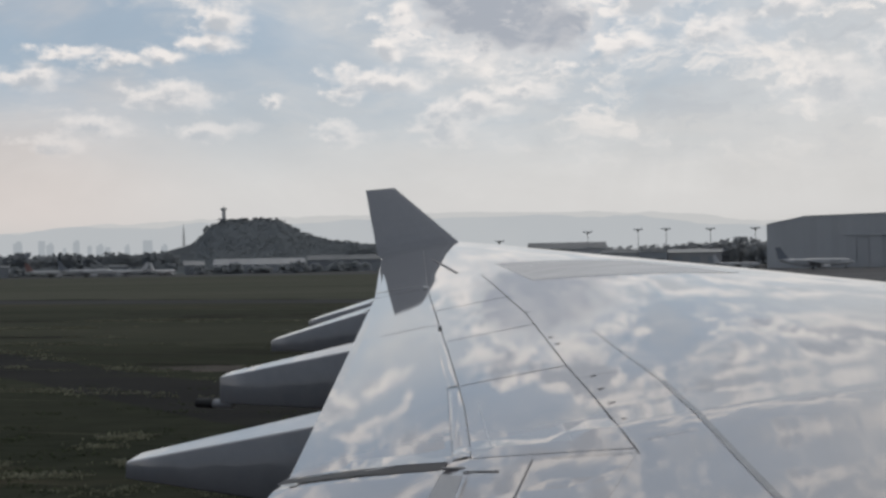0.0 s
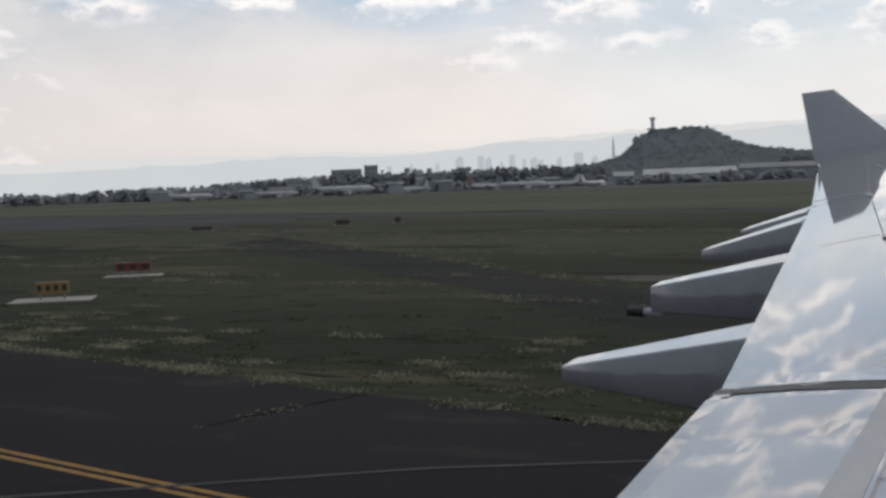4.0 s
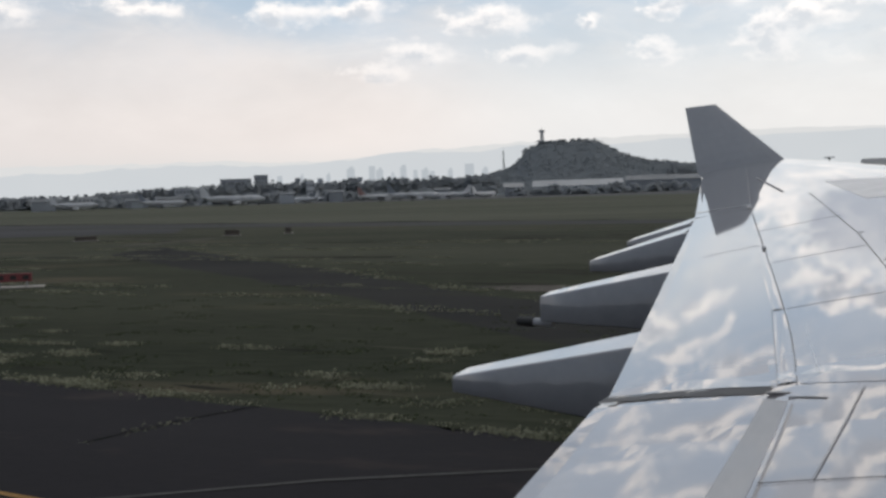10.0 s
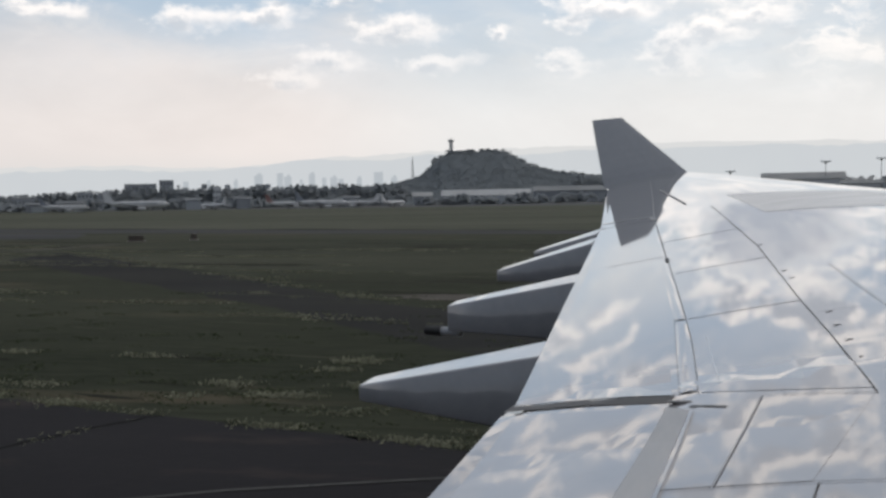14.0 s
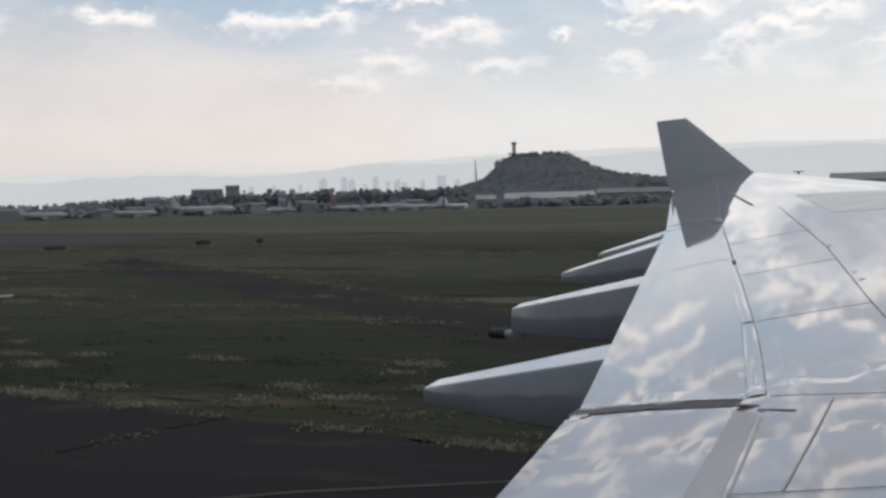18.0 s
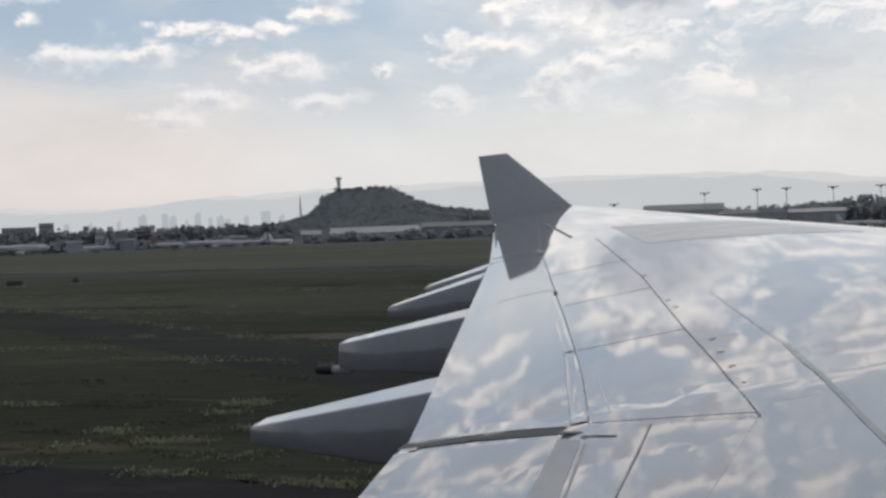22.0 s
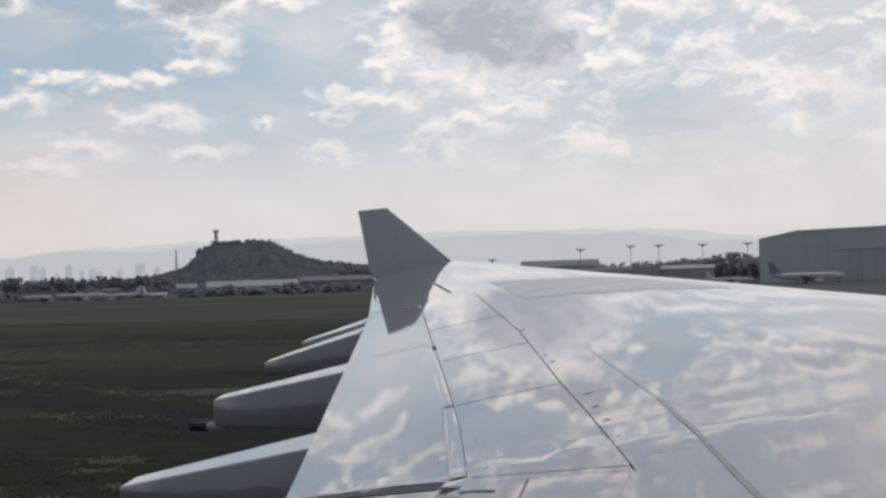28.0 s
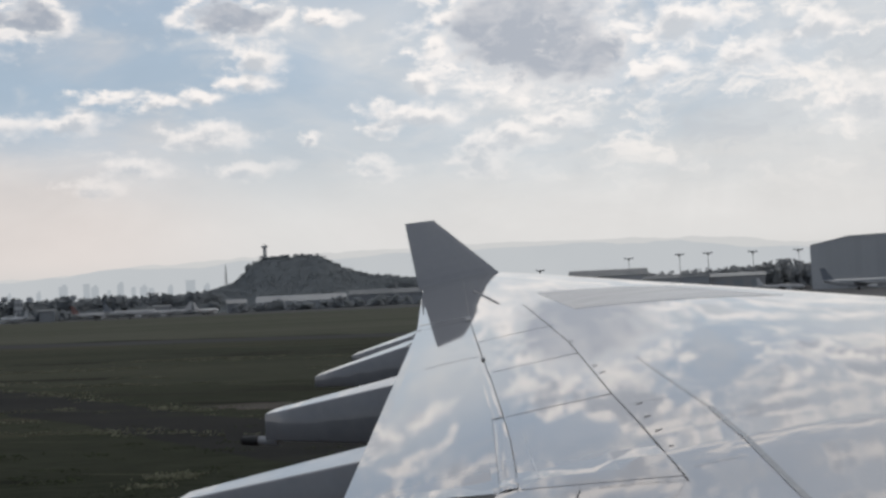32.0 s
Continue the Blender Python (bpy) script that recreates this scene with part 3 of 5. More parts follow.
sheet("pavement_bare_patch", ragged((-17.5, 61.5, 0), (-11.5, 57.2, 0), 0.8, 0.5, 8) + ragged((-11.0, 56.6, 0), (-6.0, 56.2, 0), 0.8, 0.6, 18) + ragged((-6.6, 59.0, 0), (-14.0, 62.5, 0), 0.8, 0.8, 9), bare_earth, 0.012,
      "bare pale patch in the grass", "bare ground")


def stripe(name, pts, width, mat, z, label):
    bm = bmesh.new()
    rows = []
    for i, p in enumerate(pts):
        d = (pts[min(i + 1, len(pts) - 1)] - pts[max(i - 1, 0)]).normalized()
        s = Vector((-d.y, d.x, 0)) * width / 2
        rows.append((bm.verts.new((p.x + s.x, p.y + s.y, z)), bm.verts.new((p.x - s.x, p.y - s.y, z))))
    for a, b in zip(rows, rows[1:]):
        bm.faces.new((a[0], a[1], b[1], b[0]))
    return tagged(part(name, bm, mat), label, "line", kind="structure")


def bend(a, b, c, n=24):
    return [a * (1 - k / n) ** 2 + b * 2 * (k / n) * (1 - k / n) + c * (k / n) ** 2 for k in range(n + 1)]


a, b, c = Vector((-52, 30, 0)), Vector((-24, 18.6, 0)), Vector((12, 11.4, 0))
for k, off in enumerate((0.0, 0.34)):
    stripe("trim_yellow_line", [p + Vector((0.25, 0.6, 0)).normalized() * off for p in bend(a, b, c)], 0.17, line_yellow, 0.028, "faded yellow taxiway line")
stripe("trim_white_line", [Vector((-30, 7.5, 0)), Vector((-13.7, 16.8, 0)), Vector((-8.5, 19.8, 0)), Vector((-2.2, 22.3, 0))], 0.16, line_white, 0.032, "worn white line on the taxiway")


def weeds(name, spots, mat, label, seed, tall):
    """Low flowering weeds: each a ragged cushion of small faces, joined."""
    rnd = random.Random(seed)
    vs, fs = [], []
    for x, y, s in spots:
        for _ in range(24):
            i = len(vs)
            cx, cy, r = x + rnd.gauss(0, 0.42) * s, y + rnd.gauss(0, 0.26) * s, rnd.uniform(0.018, 0.055) * s
            h = tall * rnd.uniform(0.2, 1.5) * s
            n = 5
            vs.append((cx, cy, h * 1.15))
            for k in range(n):
                q = math.tau * k / n + rnd.uniform(-0.3, 0.3)
                rr = r * rnd.uniform(0.6, 1.4)
                vs.append((cx + rr * math.cos(q), cy + rr * math.sin(q), h * rnd.uniform(0.6, 1.0)))
            for k in range(n):
                q = math.tau * k / n
                vs.append((cx + r * 0.8 * math.cos(q), cy + r * 0.8 * math.sin(q), 0.0))
            for k in range(n):
                j = (k + 1) % n
                fs.append((i, i + 1 + k, i + 1 + j))
                fs.append((i + 1 + k, i + 1 + n + k, i + 1 + n + j, i + 1 + j))
    tagged(mesh_ob(name, vs, fs, mat), label, "weeds", kind="stuff")


def edge_at(al):
    """How far out the taxiway ends at a place along it."""
    if al < -30:
        return EDGE + 1.8 - (al + 30) / 230 * (31.0 - EDGE - 1.8)
    return EDGE + 1.8 - 1.4 * min(1.0, (al + 30) / 35)


def build_tufts():
    rnd = random.Random(11)
    green, pale = [], []
    for _ in range(420):
        al = rnd.uniform(-75, 22)
        p = ground_at(al, edge_at(al) + 0.2 + abs(rnd.gauss(0, 1)) * 11)
        green.append((p.x, p.y, rnd.uniform(0.5, 1.2)))
    # flowering cushions, some single, some in drifts, thinning out from the edge
    for _ in range(120):
        al = rnd.uniform(-75, 22)
        out = edge_at(al) + 0.4 + abs(rnd.gauss(0, 1)) * 5.5
        long, deep = rnd.uniform(0.12, 0.75), rnd.uniform(0.08, 0.25)
        for _ in range(rnd.randint(3, 13)):
            p = ground_at(al + rnd.gauss(0, long), max(edge_at(al) + 0.15, out + rnd.gauss(0, deep)))
            pale.append((p.x, p.y, rnd.uniform(0.45, 1.05)))
    # along the very edge the clumps come and go
    for _ in range(46):
        al = rnd.uniform(-75, 22)
        for _ in range(rnd.randint(3, 12)):
            a2 = al + rnd.gauss(0, 0.7)
            p = ground_at(a2, edge_at(a2) + rnd.uniform(0.1, 0.5))
            pale.append((p.x, p.y, rnd.uniform(0.4, 0.95)))
    for _ in range(70):
        al, out = rnd.uniform(-120, 40), rnd.uniform(EDGE + 14, EDGE + 85)
        for _ in range(rnd.randint(8, 24)):
            p = ground_at(al + rnd.gauss(0, 3.4), out + rnd.gauss(0, 0.5))
            pale.append((p.x, p.y, rnd.uniform(0.5, 1.1)))
    # a dry fringe along the far side of the old strip
    for q in strip_far:
        for _ in range(rnd.randint(0, 3)):
            pale.append((q.x + rnd.gauss(0, 0.9), q.y + 0.5 + abs(rnd.gauss(0, 0.5)), rnd.uniform(0.5, 1.2)))
    weeds("grass_tufts", green, tuft_green, "rough green grass along the taxiway's edge", 5, 0.03)
    weeds("weed_tufts", pale, tuft_pale, "pale flowering weeds in clumps in the grass", 6, 0.07)


build_tufts()


def streaks(name, count, mat, z, seed, label, wide, far=150.0):
    """Long ragged patches of grass of another tone, flat on the field and drawn out along the taxiway."""
    rnd = random.Random(seed)
    vs, fs = [], []
    for k in range(count):
        al, out = rnd.uniform(-170, 60), EDGE + 2.5 + (far - EDGE) * rnd.random() ** 1.7
        size = 0.6 + (out - EDGE) * 0.045
        ln, wd = rnd.uniform(0.8, 3.2) * size, rnd.uniform(*wide) * size
        i, n = len(vs), 16
        vs.append((*ground_at(al, out).xy, z + k * 2e-5))
        for j in range(n):
            q = math.tau * j / n
            r = rnd.uniform(0.45, 1.15)
            vs.append((*ground_at(al + ln * r * math.cos(q), out + wd * r * math.sin(q)).xy, z + k * 2e-5))
        fs += [(i, i + 1 + j, i + 1 + (j + 1) % n) for j in range(n)]
    tagged(mesh_ob(name, vs, fs, mat), label, "grass", kind="stuff")


streaks("dark_grass_patches", 130, dark_streak, 0.0035, 51, "dark damp patches in the airfield grass", (0.12, 0.4))
streaks("dry_grass_streaks", 150, dry_streak, 0.0085, 52, "pale dry streaks in the airfield grass", (0.04, 0.14))
# a crack in the taxiway with weeds growing in it
crack = ragged((-15.2, 22.0, 0), (-14.3, 24.6, 0), 0.4, 0.12, 61) + ragged((-14.2, 24.8, 0), (-13.2, 26.6, 0), 0.4, 0.12, 64)
stripe("trim_crack", crack, 0.10, crack_dark, 0.026, "dark weedy crack across the taxiway")
rnd = random.Random(62)
weeds("crack_weeds", [(p.x + rnd.gauss(0, 0.08), p.y + rnd.gauss(0, 0.08), rnd.uniform(0.25, 0.6)) for p in crack for _ in range(2) if rnd.random() < 0.35], tuft_pale,
      "pale weeds growing in the crack", 63, 0.06)

# ---- the airliner's wing ----
CAM_H = 5.4


TRAILING = [(-2.0, -1.95), (3.0, -1.50), (6.6, -1.12), (7.7, -1.17), (7.8, -1.11), (9.4, -1.15), (12.2, -1.20), (14.1, -1.24), (16.7, -1.36), (19.6, -1.46), (23.0, -1.68), (27.3, -2.02)]


def te_x(y):
    """The trailing edge in plan: along the span, and how far aft."""
    for (ya, xa), (yb, xb) in zip(TRAILING, TRAILING[1:]):
        if y <= yb:
            break
    return xa + (xb - xa) * (y - ya) / (yb - ya)


def te_z(y):
    return CAM_H + (-2.18 + 0.0875 * y if y < 24 else -0.08 + (y - 24) * 0.085)


def crest_x(y):
    return -0.2 + (27.3 - y) * 0.335


def chord(y):
    return (crest_x(y) - te_x(y)) / 0.84


def wing_z(x, y):
    """The height of the wing's upper skin."""
    c = chord(y)
    u = min(max((x - te_x(y)) / c, 0.0), 1.0)
    h = 0.1134 * (1 + 0.012 * (y - 17))
    if u < 0.84:
        h *= math.sin(math.pi / 2 * u / 0.84)
    else:
        h *= 1 - ((u - 0.84) / 0.16) ** 2 * 0.55
    return te_z(y) + c * h


def build_skin():
    us = [0, .02, .05, .1, .16, .22, .28, .34, .4, .46, .52, .58, .64, .7, .76, .82, .86, .9, .93, .96, .98, 1.0]
    ys = [-1.2] + [0.2 + 27.1 * k / 90 for k in range(91)]
    rings = []
    for y in ys:
        x0, c = te_x(y), chord(y)
        top = [Vector((x0 + u * c, y, wing_z(x0 + u * c, y))) for u in us]
        nose = [Vector((x0 + c * 1.012, y, te_z(y) + c * 0.035))]
        low = [Vector((x0 + u * c, y, te_z(y) - 0.02 - c * 0.05 * math.sin(math.pi * u) ** 0.7 + c * 0.01 * u)) for u in us[::-2]]
        rings.append(top + nose + low)
    return loft(rings)


def on_wing(x, y, lift=0.0):
    return Vector((x, y, wing_z(x, y) + lift))


def panel(corners, lift, rim=0.03, nu=10, nv=14):
    """A skin panel between four corners in plan, standing proud of the wing by lift, with turned-down edges."""
    bm = bmesh.new()
    p = [Vector((*c, 0)) for c in corners]
    grid = []
    for j in range(nv + 1):
        row = []
        for i in range(nu + 1):
            q = p[0].lerp(p[1], i / nu).lerp(p[3].lerp(p[2], i / nu), j / nv)
            row.append(bm.verts.new(on_wing(q.x, q.y, lift)))
        grid.append(row)
    for j in range(nv):
        for i in range(nu):
            bm.faces.new((grid[j][i], grid[j][i + 1], grid[j + 1][i + 1], grid[j + 1][i]))
    if not rim:
        return bm
    border = grid[0] + [r[-1] for r in grid[1:]] + grid[-1][-2::-1] + [r[0] for r in grid[-2:0:-1]]
    low = [bm.verts.new(v.co - Vector((0, 0, rim))) for v in border]
    n = len(border)
    for k in range(n):
        bm.faces.new((border[k], low[k], low[(k + 1) % n], border[(k + 1) % n]))
    return bm


def seam(pts, width, lift):
    """A thin strip along the wing's skin."""
    bm = bmesh.new()
    run = []
    for a, b in zip(pts, pts[1:]):
        a, b = Vector((*a, 0)), Vector((*b, 0))
        n = max(2, int((b - a).length / 0.35))
        run += [a.lerp(b, k / n) for k in range(n)]
    run.append(Vector((*pts[-1], 0)))
    rows = []
    for i, q in enumerate(run):
        d = (run[min(i + 1, len(run) - 1)] - run[max(i - 1, 0)]).normalized()
        s = Vector((-d.y, d.x, 0)) * width / 2
        l, r = q + s, q - s
        rows.append((bm.verts.new(on_wing(l.x, l.y, lift)), bm.verts.new(on_wing(r.x, r.y, lift))))
    for a, b in zip(rows, rows[1:]):
        bm.faces.new((a[0], b[0], b[1], a[1]))
    return bm


wing = thing("airliner_wing", (0, 0, 0), 0, "white swept airliner wing with upturned winglet and grey flap fairings", "aircraft wing")
part("wing_skin", build_skin(), white_paint, wing, smooth=True)
# the plain side of the cabin behind the window, on its wheels
bm = loft([[Vector((x, -3.65 + 2.8 * k * math.cos(a), 5.2 + 2.8 * k * math.sin(a))) for a in [math.tau * n / 32 for n in range(32)]]
           for x, k in ((-17, 0.5), (-13, 0.85), (-8, 1.0), (0, 1.0), (9, 1.0), (15, 1.0), (18, 0.8))])
part("fuselage", bm, plane_white, wing, smooth=True)
for y in (-1.7, -5.6):
    leg = part("landing_gear_leg", rod((1.0, y, 3.2), (1.0, y, 0.6), 0.2, 0.16, 12), steel, wing)
    for x in (0.35, 1.65):
        for s in (-0.45, 0.45):
            part("tyre", rod((x, y + s - 0.2, 0.60), (x, y + s + 0.2, 0.60), 0.58, 0.58, 20), black_rubber, leg)
nose_leg = part("nose_gear_leg", rod((14.5, -3.65, 3.0), (14.5, -3.65, 0.4), 0.14, 0.12, 12), steel, wing)
for s in (-0.3, 0.3):
    part("tyre", rod((14.5, -3.65 + s - 0.12, 0.42), (14.5, -3.65 + s + 0.12, 0.42), 0.40, 0.40, 18), black_rubber, nose_leg)
# outer flap, inner flap, aileron, spoilers
part("outer_flap", panel([(te_x(7.95) + 0.004, 7.95), (-0.01, 7.52), (-0.50, 17.4), (te_x(18.4) + 0.004, 18.4)], 0.0025, nv=30), flap_paint, wing)
part("inner_flap", panel([(te_x(0.9) + 0.004, 0.9), (-0.45, 0.9), (-0.05, 7.3), (te_x(7.7) + 0.004, 7.7)], 0.0025, nv=24), flap_paint, wing)
part("aileron", panel([(te_x(18.5) + 0.004, 18.5), (-0.56, 18.05), (-0.97, 25.6), (te_x(25.8) + 0.004, 25.8)], 0.0025, nv=20), white_paint, wing)
spoiler_edges = [(7.5, 9.92, 0.17, 0.065, 1.15, 0.985), (9.98, 12.5, 0.06, -0.10, 0.975, 0.845), (12.56, 15.2, -0.105, -0.32, 0.84, 0.67), (15.26, 17.9, -0.325, -0.53, 0.665, 0.37)]
for y0, y1, xa, xb, xc, xd in spoiler_edges:
    part("spoiler", panel([(xa, y0), (xc, y0 - 0.45 if y0 < 8 else y0), (xd, y1), (xb, y1)], 0.0025, nu=6, nv=10), white_paint, wing)
part("inner_spoiler", panel([(-0.03, 5.72), (0.22, 5.67), (0.52, 7.19), (0.14, 7.16)], 0.0025, nu=4, nv=8), white_paint, wing)
part("inner_spoiler", panel([(0.24, 5.66), (0.68, 5.56), (1.13, 6.90), (0.54, 7.17)], 0.0025, nu=4, nv=8), white_paint, wing)
part("flap_track_cover", panel([(-0.40, 4.6), (-0.17, 4.6), (0.10, 7.1), (-0.04, 7.24)], 0.014, nu=4, nv=8), cover_paint, wing, "grey hinge cover between the flaps")
part("cover_rim", panel([(-0.165, 4.6), (-0.14, 4.6), (0.125, 7.08), (0.104, 7.1)], 0.020, nu=2, nv=8), flap_paint, wing)
# dark gaps and seams
for name, pts, w, lift, mat in (
        ("flap_gap", [(-1.15, 7.87), (-0.58, 7.70), (-0.02, 7.45)], 0.15, 0.005, seam_mid),
        ("gap_lip", [(-1.13, 7.955), (-0.58, 7.785), (-0.02, 7.515)], 0.02, 0.008, seam_dark),
        ("slot", [(0.10, 7.215), (0.20, 7.16), (0.32, 7.08)], 0.03, 0.006, seam_dark),
        ("hinge_seam", [(0.042, 9.94), (0.10, 9.0), (0.135, 8.1), (0.15, 7.5)], 0.0075, 0.005, seam_grey),
        ("hinge_seam", [(-0.50, 17.4), (-0.46, 16.8), (-0.26, 14.1)], 0.013, 0.005, seam_dark),
        ("hinge_seam", [(-0.26, 14.1), (-0.10, 12.0), (0.042, 9.94)], 0.010, 0.005, seam_grey),
        ("hinge_seam", [(-0.065, 10.06), (0.023, 7.79), (0.03, 7.55)], 0.0060, 0.005, walk_grey),
        ("hinge_seam", [(0.202, 9.2), (0.289, 7.69)], 0.0050, 0.005, fairing_white),
        ("spoiler_seam", [(0.30, 18.5), (0.777, 13.5), (0.973, 9.92), (1.068, 8.58), (1.158, 6.94)], 0.0095, 0.005, seam_dark),
        ("spoiler_seam", [(1.158, 6.94), (0.88, 7.08), (0.65, 7.17)], 0.0065, 0.005, seam_grey),
        ("panel_seam", [(-0.105, 12.51), (0.55, 12.54), (0.84, 12.55)], 0.0098, 0.005, seam_faint),
        ("panel_seam", [(0.06, 9.94), (0.975, 9.96)], 0.0085, 0.005, seam_dark),
        ("panel_seam", [(1.02, 9.42), (1.386, 9.39)], 0.0070, 0.005, seam_faint),
        ("panel_seam", [(1.234, 7.21), (1.55, 7.22)], 0.0063, 0.005, seam_faint),
        ("panel_seam", [(-0.95, 14.02), (-0.6, 14.03), (-0.26, 13.99)], 0.018, 0.005, seam_grey),
        ("walkway_line", [(1.36, 11.6), (1.42, 10.8), (1.598, 8.75)], 0.028, 0.003, walk_faint),
        ("walkway_line", [(1.599, 8.74), (1.64, 7.67), (1.655, 6.75), (1.662, 5.68), (1.70, 1.5)], 0.038, 0.003, walk_grey),
        ("panel_seam", [(-0.05, 5.70), (0.23, 5.65), (0.68, 5.54), (1.08, 5.42)], 0.0070, 0.0065, seam_dark),
        ("panel_seam", [(0.534, 7.21), (0.23, 5.65)], 0.0065, 0.004, seam_grey),
        ("panel_seam", [(0.705, 5.52), (0.60, 5.0)], 0.0084, 0.005, seam_dark),
        ("tip_strip", [(-0.646, 23.0), (-0.104, 19.5)], 0.0490, 0.005, seam_grey)):
    part(name, seam(pts, w, lift), mat, wing)
# outboard end of the flap; a pale strip paints the break in the tip's reflection
part("aileron_edge", seam([(te_x(19.2) + 0.01, 19.2), (-0.63, 18.66), (-0.56, 18.05)], 0.10, 0.007), fairing_white, wing)
part("aileron_gap", seam([(-0.81, 18.62), (-0.63, 18.52), (-0.55, 18.02)], 0.035, 0.0085), seam_grey, wing)


def hinge_strip(pts, width, high):
    """A shallow rounded strip that covers a hinge line."""
    bm = bmesh.new()
    rows = []
    for (x0, y0), (x1, y1) in zip(pts, pts[1:]):
        for k in range(8):
            x, y = x0 + (x1 - x0) * k / 8, y0 + (y1 - y0) * k / 8
            rows.append([bm.verts.new(on_wing(x + width * (u - 0.5), y, 0.003 + high * math.sin(math.pi * u) ** 0.8)) for u in (0, .15, .3, .5, .7, .85, 1)])
    for a, b in zip(rows, rows[1:]):
        for k in range(6):
            bm.faces.new((a[k], a[k + 1], b[k + 1], b[k]))
    return bm


part("hinge_strip", hinge_strip([(0.09, 7.55), (0.07, 8.2), (-0.01, 10.0)], 0.11, 0.005), flap_paint, wing, smooth=True)
part("hinge_strip", hinge_strip([(-0.01, 10.0), (-0.30, 13.9)], 0.09, 0.004), flap_paint, wing, smooth=True)
part("hinge_bracket", box((0.16, 0.06, 0.014), on_wing(0.045, 7.34, -0.002), 0.005), seam_grey, wing)
part("hinge_bracket", box((0.05, 0.35, 0.014), on_wing(-0.23, 13.75, -0.003), 0.006), grey_paint, wing)
part("hinge_seam", seam([(-0.55, 18.0), (-0.70, 21.0), (-0.95, 25.6)], 0.012, 0.005), seam_grey, wing)
for x, y in ((0.785, 13.54), (0.914, 11.54), (0.954, 11.1), (1.108, 9.36), (1.111, 8.85), (1.136, 8.35), (1.167, 7.82)):
    part("hinge_tab", box((0.06, 0.012, 0.004), on_wing(x + 0.03, y, 0.002), 0.001), seam_grey, wing)
part("slat", panel([(1.012, 16.53), (3.55, 14.79), (2.543, 18.02), (0.557, 19.94)], 0.003, rim=0.012), slat_grey, wing, "dull grey streaked patch near the wing's leading edge")

# winglet: a swept plate with an airfoil section, leaning outwards
def build_winglet():
    rings = []
    for k in range(9):
        s = k / 8
        lean = 27.2 + 0.75 * s ** 1.3
        te = Vector((-2.08, 0, CAM_H + 0.14)).lerp(Vector((-2.42, 0, CAM_H + 1.77)), s)
        le = Vector((-0.18, 0, CAM_H + 0.47)).lerp(Vector((-1.72, 0, CAM_H + 1.82)), s ** 0.96)
        ring = []
        prof = [(0, 0), (.2, .028), (.45, .05), (.7, .055), (.9, .035), (1, 0), (.9, -.035), (.7, -.05), (.45, -.045), (.2, -.02)]
        for u, th in prof:
            p = te.lerp(le, u)
            ring.append(Vector((p.x, lean + th * (1 - 0.5 * s), p.z)))
        rings.append(ring)
    return loft(rings)


part("winglet", build_winglet(), winglet_paint, wing, "grey upturned winglet")


def fairing(root, length, drop, depth, blunt, width):
    """A canoe body under the trailing edge: root is where its top leaves the wing."""
    back = -FWD
    rings = []
    for s in (-1.5, -1.0, -0.5, 0.0, 0.25, 0.5, 0.75, 1.0):
        c = Vector(root) + back * (length * s) + Vector((0, 0, -drop * s if s > 0 else -0.28 * drop * -s - 0.16 * min(1, -s * 2)))
        k = max(0.0, s)
        hgt = depth * (1 - k) + blunt * k
        if s < -0.4:
            hgt *= 0.75 if s > -1.2 else 0.35
        wd = width * (1 - 0.45 * k)
        lean = 0.10 * (1 - 0.6 * k)
        low = hgt
        # flat top that leans inboard, flat slab sides, a keel drawn in a little, a blunt end
        ring = [c + LAT * y + Vector((0, 0, z)) for y, z in (
            (wd / 2, 0.0), (wd / 2, -low * 0.96), (wd * 0.46, -low), (-wd * 0.46, -low), (-wd / 2, -low * 0.96), (-wd / 2, -lean - 0.012), (-wd / 2 + 0.012, -lean))]
        rings.append(ring)
    bm = loft(rings)
    for f in bm.faces:
        f.smooth = True
    for e in bm.edges:
        e.smooth = len(e.link_faces) == 2 and e.calc_face_angle(0) < 0.35
    return bm


def fairing_top(root, length, drop, width):
    """The flat upper face of a fairing, a thin plate that follows its top, whitened as if by sky sheen."""
    bm = bmesh.new()
    rows = []
    for k in range(13):
        s = k / 12
        c = Vector(root) - FWD * (length * s) + Vector((0, 0, -drop * s + 0.004))
        wd, lean = width * (1 - 0.45 * s) - 0.03, 0.10 * (1 - 0.6 * s)
        rows.append([bm.verts.new(c + LAT * (wd * (u - 0.5)) + Vector((0, 0, -lean * (1 - u) - dz))) for u, dz in ((0, 0.012), (0.04, 0), (1, 0), (1, 0.012))])
    for a, b in zip(rows, rows[1:]):
        for i in range(3):
            bm.faces.new((a[i], a[i + 1], b[i + 1], b[i]))
    bm.faces.new(rows[-1]), bm.faces.new(rows[0][::-1])
    return bm


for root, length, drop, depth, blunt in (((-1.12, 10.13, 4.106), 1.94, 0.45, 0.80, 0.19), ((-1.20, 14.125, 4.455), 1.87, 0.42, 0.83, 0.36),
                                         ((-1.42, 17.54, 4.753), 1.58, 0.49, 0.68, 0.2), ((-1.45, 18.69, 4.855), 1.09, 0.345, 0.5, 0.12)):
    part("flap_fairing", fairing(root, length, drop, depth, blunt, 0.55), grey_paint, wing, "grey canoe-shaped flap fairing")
    part("fairing_top", fairing_top(root, length, drop, 0.55), fairing_white, wing, "upper face of the fairing, whitened for the sky's sheen")
p = Vector((-1.20, 14.125, CAM_H - 1.75)) - FWD * 1.76
pipe = part("fuel_dump_pipe", rod(p, p - FWD * 0.32, 0.06, 0.055, 12), winglet_paint, wing, "pale pipe with a black nozzle")
